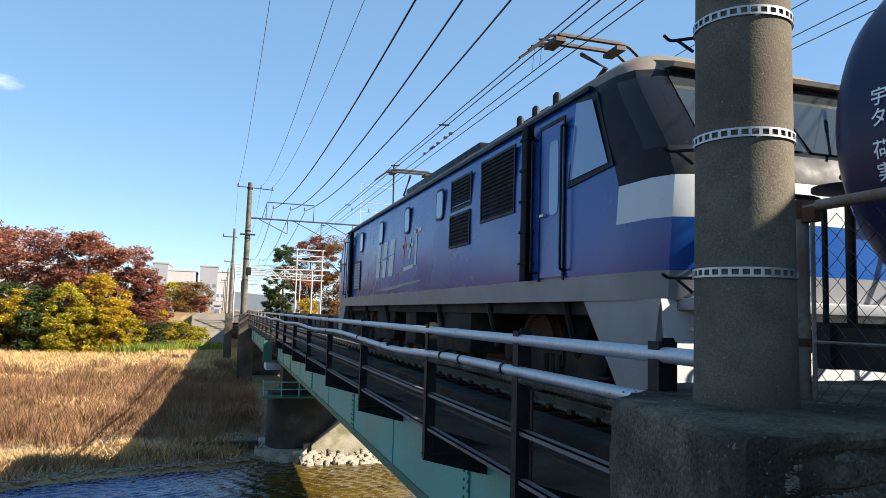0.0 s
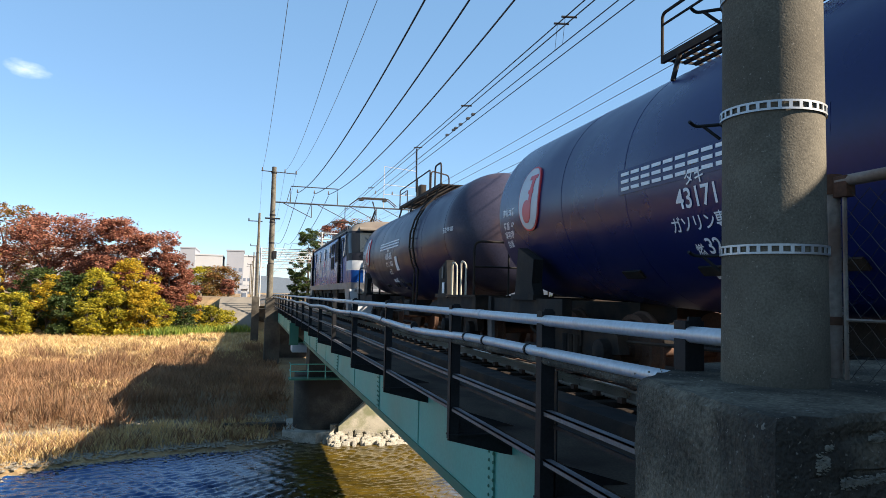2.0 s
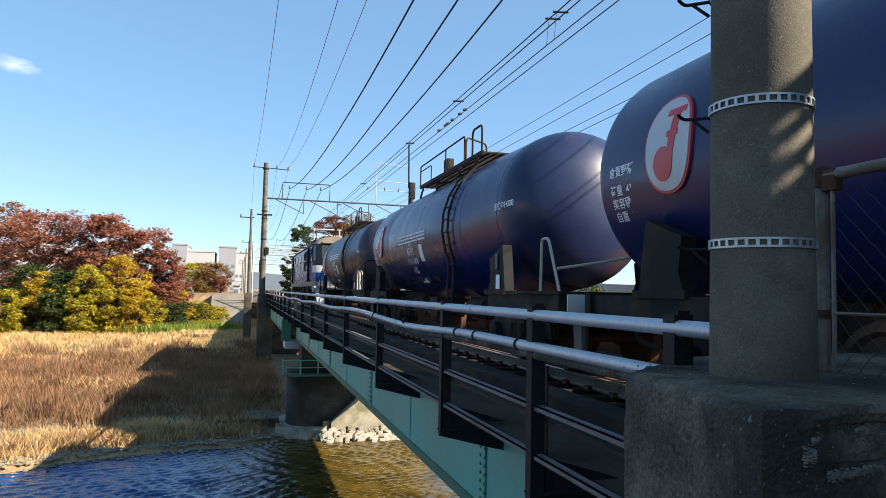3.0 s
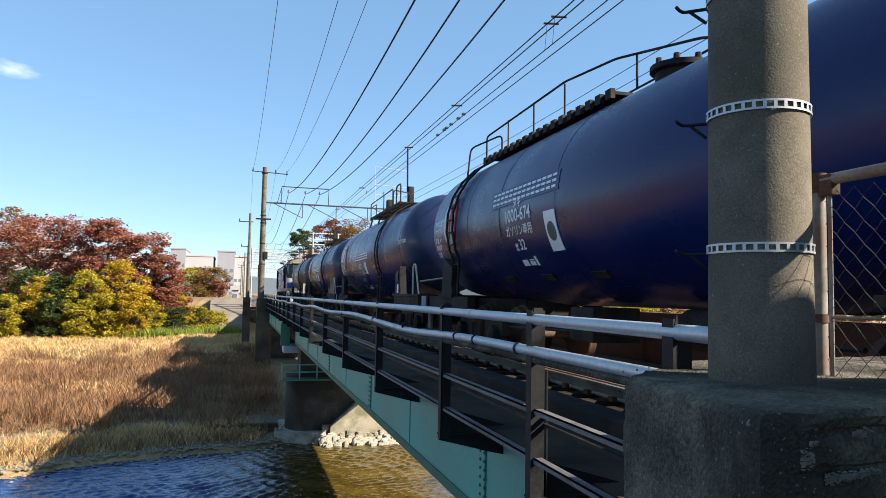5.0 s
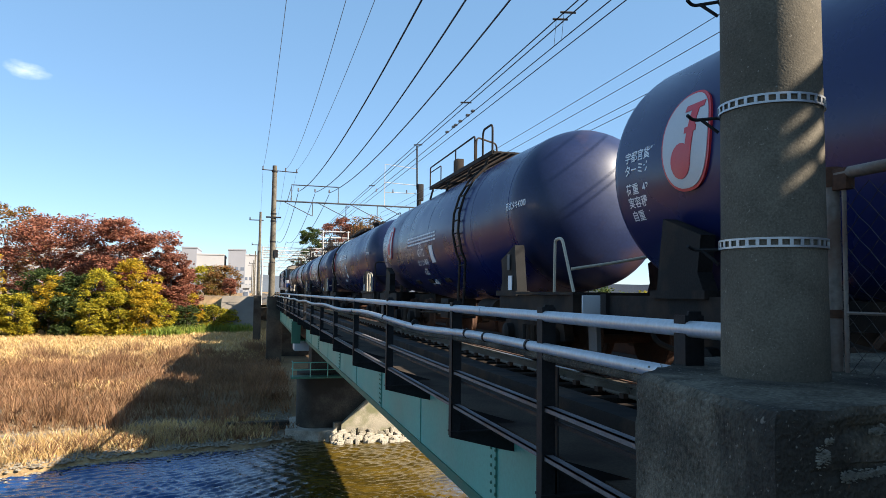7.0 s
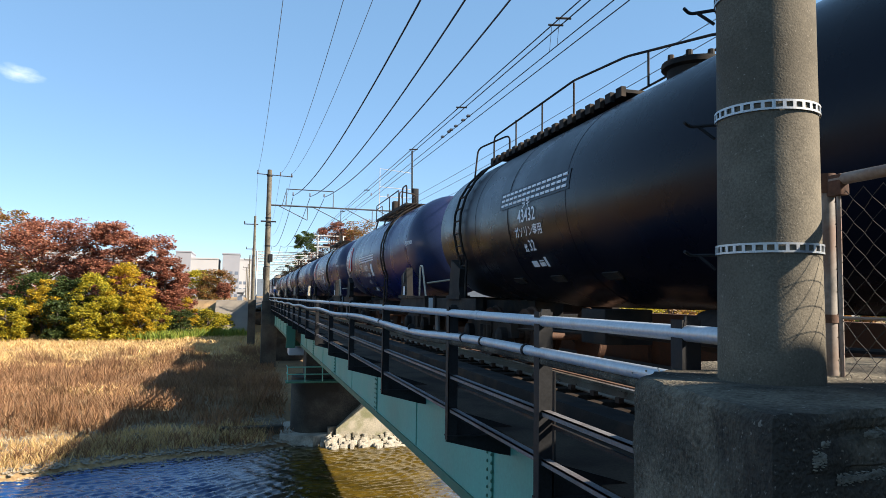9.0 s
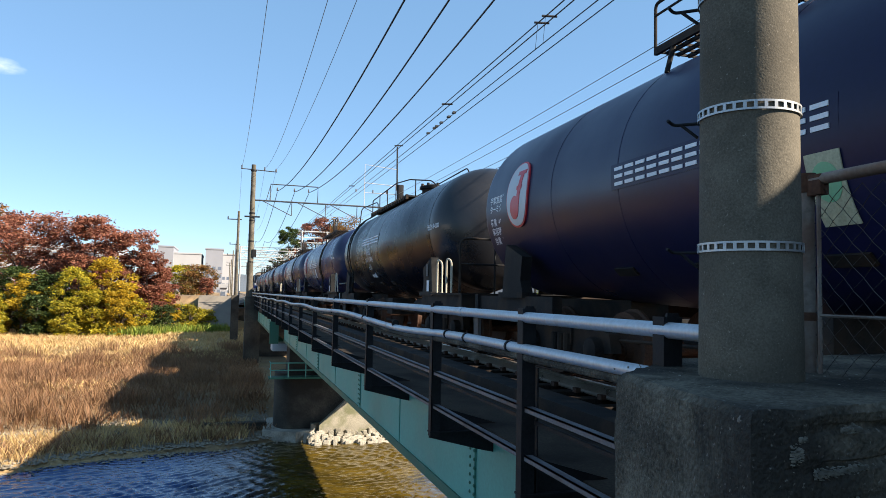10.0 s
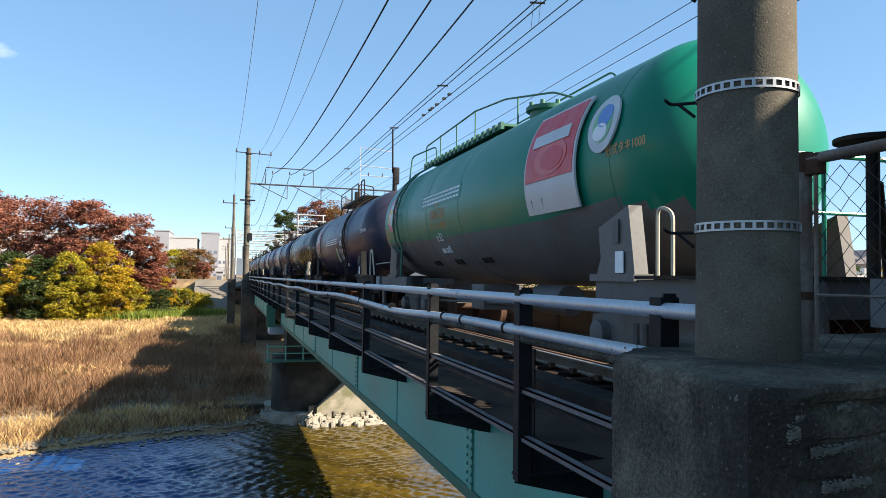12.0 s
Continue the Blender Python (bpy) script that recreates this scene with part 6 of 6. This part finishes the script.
            prism(bm, oval(0.11, 0.4, 16, e * 6.64, 2.5, 6), "x", x + s * 0.01, x + s * 0.018)
            part("pane", bm, "glass_blue", d)
            for yy in (6.2, 6.92):
                bm = B()
                tube(bm, bend([(x, e * yy, 1.5), (x + s * 0.07, e * yy, 1.5), (x + s * 0.07, e * yy, 3.0), (x, e * yy, 3.0)], 0.04), 0.014, 6)
                part("grab_rail", bm, "slate", d)
            bm = B()
            box(bm, x, x + s * 0.05, e * 6.4 - 0.05, e * 6.4 + 0.05, 2.1, 2.13) if s > 0 else box(bm, x - 0.05, x, e * 6.4 - 0.05, e * 6.4 + 0.05, 2.1, 2.13)
            part("handle", bm, "band", d)
            # dark ribbed conduit beside the door
            bm = B()
            a, b = sorted((e * 5.92, e * 6.08))
            box(bm, min(x, x + s * 0.09), max(x, x + s * 0.09), a, b, 1.42, 3.2, 0.01)
            for k in range(5):
                z = 1.6 + 0.36 * k
                box(bm, min(x, x + s * 0.1), max(x, x + s * 0.1), a - 0.03, b + 0.03, z, z + 0.03)
            part("side_conduit", bm, "louvre", L)
            # skirt under the cab
            bm = B()
            prism(bm, [(e * 7.2, 1.19), (e * 8.5, 1.19), (e * 8.35, 0.3), (e * 7.95, 0.3)], "x", s * 1.3, s * 1.41)
            part("skirt", bm, "sill_grey", L)
        # front: windscreen, lamps, plough, rails
        bm = B()
        prism(bm, [(e * 7.75, 3.36), (e * 8.12, 3.3), (e * 8.14, 3.34), (e * 7.7, 3.5)], "x", -1.02, 1.02)
        part("visor", bm, "roof_tan", L, "dusty roof edge over the windscreen")
        sc = part("windscreen", B(), "glass", L, "wide dark windscreen")
        bm = B()
        for x0, x1 in ((-1.08, -0.03), (0.03, 1.08)):
            v = []
            for x, z in ((x0, 2.5), (x1, 2.5), (x1 * 0.95, 3.3), (x0 * 0.95, 3.3)):
                v.append(bm.verts.new((x, e * (front(z) + 0.012), z)))
            bm.faces.new(v)
        bm.to_mesh(sc.data)
        bm.free()
        for s in (-1, 1):
            bm = B()
            tube(bm, [(s * 0.25, e * 8.68, 2.5), (s * 0.6, e * 8.35, 3.0)], 0.012, 5)
            tube(bm, [(s * 0.5, e * 8.47, 2.85), (s * 0.72, e * 8.28, 3.15)], 0.018, 5)
            part("wiper", bm, "louvre", sc)
            bm = B()
            tube(bm, bend([(s * 1.0, e * 8.62, 2.42), (s * 1.0, e * 8.75, 2.42), (s * 0.4, e * 8.79, 2.4), (s * 0.4, e * 8.68, 2.4)], 0.05), 0.016, 6)
            part("front_grab_rail", bm, "louvre", L)
            h = part("headlight", B(), "sill_grey", L)
            bm = B()
            prism(bm, oval(0.26, 0.16, 24, s * 0.72, 2.02, 5), "y", e * 8.69, e * 8.75)
            bm.to_mesh(h.data)
            bm.free()
            bm = B()
            prism(bm, oval(0.2, 0.1, 24, s * 0.72, 2.02, 5), "y", e * 8.745, e * 8.757)
            part("lens", bm, "lamp", h)
            bm = B()
            tube(bm, bend([(s * 0.95, e * 8.68, 1.85), (s * 0.95, e * 8.8, 1.85), (s * 0.95, e * 8.8, 1.4), (s * 0.95, e * 8.68, 1.4)], 0.05), 0.017, 6)
            part("front_grab_rail", bm, "white", L)
            bm = B()
            tube(bm, bend([(s * 0.5, e * 8.5, 0.95), (s * 0.5, e * 8.85, 0.8), (s * 0.62, e * 8.9, 0.45)], 0.12), 0.035, 8)
            part("air_hose", bm, "louvre", L)
            bm = B()
            tube(bm, bend([(s * 1.15, e * 8.55, 1.45), (s * 1.15, e * 8.85, 1.45), (s * 1.15, e * 8.85, 0.95), (s * 1.15, e * 8.55, 0.95)], 0.06), 0.016, 6)
            part("step_rail", bm, "white", L)
        bm = B()
        prism(bm, [(-1.4, 1.19), (1.4, 1.19), (1.25, 0.32), (-1.25, 0.32)], "y", e * 8.42, e * 8.5)
        part("plough", bm, "white", L, "white front skirt plate")
        bm = B()
        box(bm, -1.25, 1.25, min(e * 8.4, e * 8.72), max(e * 8.4, e * 8.72), 1.1, 1.2, 0.02)
        part("front_step", bm, "sill_grey", L)
        bm = B()
        box(bm, -0.1, 0.1, min(e * 8.4, e * 8.85), max(e * 8.4, e * 8.85), 0.78, 0.98, 0.02)
        prism(bm, [(-0.18, e * 8.8), (0.18, e * 8.8), (0.15, e * 9.05), (-0.02, e * 9.1), (-0.17, e * 8.98)], "z", 0.72, 1.02)
        part("coupler", bm, "rust", L)
        # cab inside: floor, seat, rear wall behind the glass
        bm = B()
        box(bm, -1.3, 1.3, min(e * 6.9, e * 6.95), max(e * 6.9, e * 6.95), 1.5, 3.3)
        part("cab_wall", bm, "sill_grey", L)
        # pantograph
        p = part("pantograph", B(), "bronze", L, "bronze single-arm pantograph")
        bm = B()
        y0 = -4.5 if e < 0 else 5.75
        top = 4.95
        tube(bm, [(0, y0 - e * 0.9, 3.85), (0.0, y0 + e * 0.6, 4.4), (0, y0 - e * 0.1, top - 0.12)], 0.035, 8)
        tube(bm, [(0.1, y0 - e * 0.7, 3.85), (0.05, y0 + e * 0.5, 4.35)], 0.02, 6)
        box(bm, -0.7, 0.7, y0 - 1.1, y0 + 0.7, 3.76, 3.84)
        bm.to_mesh(p.data)
        bm.free()
        bm = B()
        for dy in (-0.16, 0.16):
            tube(bm, bend([(-0.95, y0 + dy, top - 0.28), (-0.62, y0 + dy, top - 0.02), (-0.5, y0 + dy, top), (0.5, y0 + dy, top), (0.62, y0 + dy, top - 0.02), (0.95, y0 + dy, top - 0.28)], 0.08), 0.022, 6)
            box(bm, -0.5, 0.5, y0 + dy - 0.035, y0 + dy + 0.035, top - 0.01, top + 0.03)
        box(bm, -0.55, -0.4, y0 - 0.2, y0 + 0.2, top - 0.09, top - 0.03)
        box(bm, 0.4, 0.55, y0 - 0.2, y0 + 0.2, top - 0.09, top - 0.03)
        part("collector_head", bm, "bronze", p)
        bm = B()
        for x in (-0.6, 0.6):
            for dy in (-0.9, 0.6):
                insulator(bm, x, y0 + dy, 3.62, 0.7)
        part("roof_insulators", bm, "ceramic", p)
    # roof gear
    bm = B()
    for yy in (-4.6, -4.1, -3.6, 1.0, 3.4):
        insulator(bm, -0.6, yy, 3.66, 1.0)
    tube(bm, [(-0.6, -4.6, 3.92), (-0.6, 3.4, 3.92)], 0.02, 6)
    box(bm, -0.9, 0.9, -2.6, 2.4, 3.66, 3.86, 0.04)
    for yy in (-6.0, -5.4, -4.9):
        lathe(bm, [(3.45, 0.05, 0), (3.62, 0.05, 0), (3.66, 0.02, 0)], 8, "z", (-1.15, yy, 0))
    part("roof_gear", bm, "slate", L)
    # markings: plain shapes
    def mark(outline, mat, x=-1.464, th=0.003):
        bm = B()
        prism(bm, outline, "x", x, x - th)
        return part("marking", bm, mat, L)

    for k, (a, b) in enumerate(((2.75, 2.25), (2.1, 1.6), (1.45, 0.9))):
        mark([(a, 1.78), (b + 0.12, 1.78), (b - 0.06, 2.55), (a - 0.18, 2.55)], "white")
    mark([(2.6, 2.12), (1.75, 2.16), (0.75, 2.24), (1.7, 2.22)], "blue", -1.4665)
    mark([(2.95, 1.5), (1.5, 1.56), (-1.3, 1.62), (-1.2, 1.585), (1.3, 1.485)], "sill_grey")
    mark([(0.2, 2.1), (0.1, 2.5), (0.0, 2.5), (0.05, 2.1)], "pink")
    mark([(0.25, 2.32), (-0.1, 2.36), (-0.1, 2.3), (0.25, 2.26)], "pink")
    mark([(-0.3, 2.05), (-0.4, 2.45), (-0.5, 2.45), (-0.45, 2.05)], "white")
    mark([(-0.2, 2.3), (-0.65, 2.35), (-0.65, 2.28), (-0.2, 2.22)], "white")
    mark([(-0.75, 1.9), (-0.85, 2.6), (-0.95, 2.6), (-0.88, 1.9)], "white")
    mark([(-0.7, 2.55), (-1.2, 2.58), (-1.2, 2.5), (-0.7, 2.48)], "white")
    mark([(0.1, 1.9), (-0.7, 1.93), (-0.7, 1.86), (0.1, 1.83)], "white")
    # underframe boxes and bogies
    bm = B()
    for y0, y1 in ((-3.4, -1.6), (1.6, 3.4), (-0.2, 0.6)):
        box(bm, -1.25, 1.25, y0, y1, 0.45, 1.15, 0.03)
    box(bm, -1.3, 1.3, -8.3, 8.3, 1.05, 1.19)
    for yy in (-6.7, -4.4, -2.0, 2.1, 4.4, 6.7):
        tube(bm, [(-1.35, yy, 1.19), (-1.2, yy, 0.6)], 0.04, 6)
    part("underframe", bm, "frame_black", L)
    for yy in (-5.6, 0.0, 5.6):
        bogie(L, yy, 2.5, 0.56)
    return L


TRAIN = []


def build_train():
    loco_y, rear = 13.55, 3.9
    TRAIN.append((build_locomotive(loco_y), loco_y))
    cars = [(43, "1000-885", "navy", "dusty navy blue petrol tank wagon, fresh from works"),
            (43, "43171", "navy2", "glossy navy blue petrol tank wagon with a side walkway"),
            (43, "43271", "navy2", "glossy navy blue petrol tank wagon with rusty ends"),
            (10, "1000-674", "navy2", "navy blue petrol tank wagon with a slim top walkway"),
            (43, "43172", "navy2", "dark navy petrol tank wagon with a rusty end"),
            (43, "43272", "navy2", "navy blue petrol tank wagon with a wide walkway"),
            (10, "43432", "black_tank", "black petrol tank wagon with white lettering"),
            (43, "43002", "navy", "dark purple-navy petrol tank wagon with a yellow badge"),
            (10, "1000-550", "tank_green", "green and grey petrol tank wagon with a red panel"),
            (10, "1000-551", "tank_green", "green and grey petrol tank wagon at the rear")]
    for k, (kind, number, mat, label) in enumerate(cars):
        y = rear - 6.785 - 13.57 * k
        TRAIN.append((build_wagon(kind, number, mat, y, label, logo=mat not in ("tank_green", "black_tank"), green=mat == "tank_green"), y))


build_ground()
build_bridge()
build_piers()
build_railing()
build_block()
build_pole()
build_fence()
build_overhead()
build_train()
build_distance()
build_trees()
build_grass()


def motions():
    """The train draws away along the track; its wheelsets roll."""
    for car, y in TRAIN:
        walk(car, [(0.0, pose(0, y, RAIL)), (12.0, pose(0, y + SPEED * 12, RAIL))])
    for w, y, r in WHEELS:
        step = 0.06 if r < 0.5 else 0.08
        n = math.ceil(12.0 / step)
        walk(w, [(12.0 * k / n, pose(0, y, r, -math.degrees(SPEED * 12.0 * k / n / r))) for k in range(n + 1)])


motions()
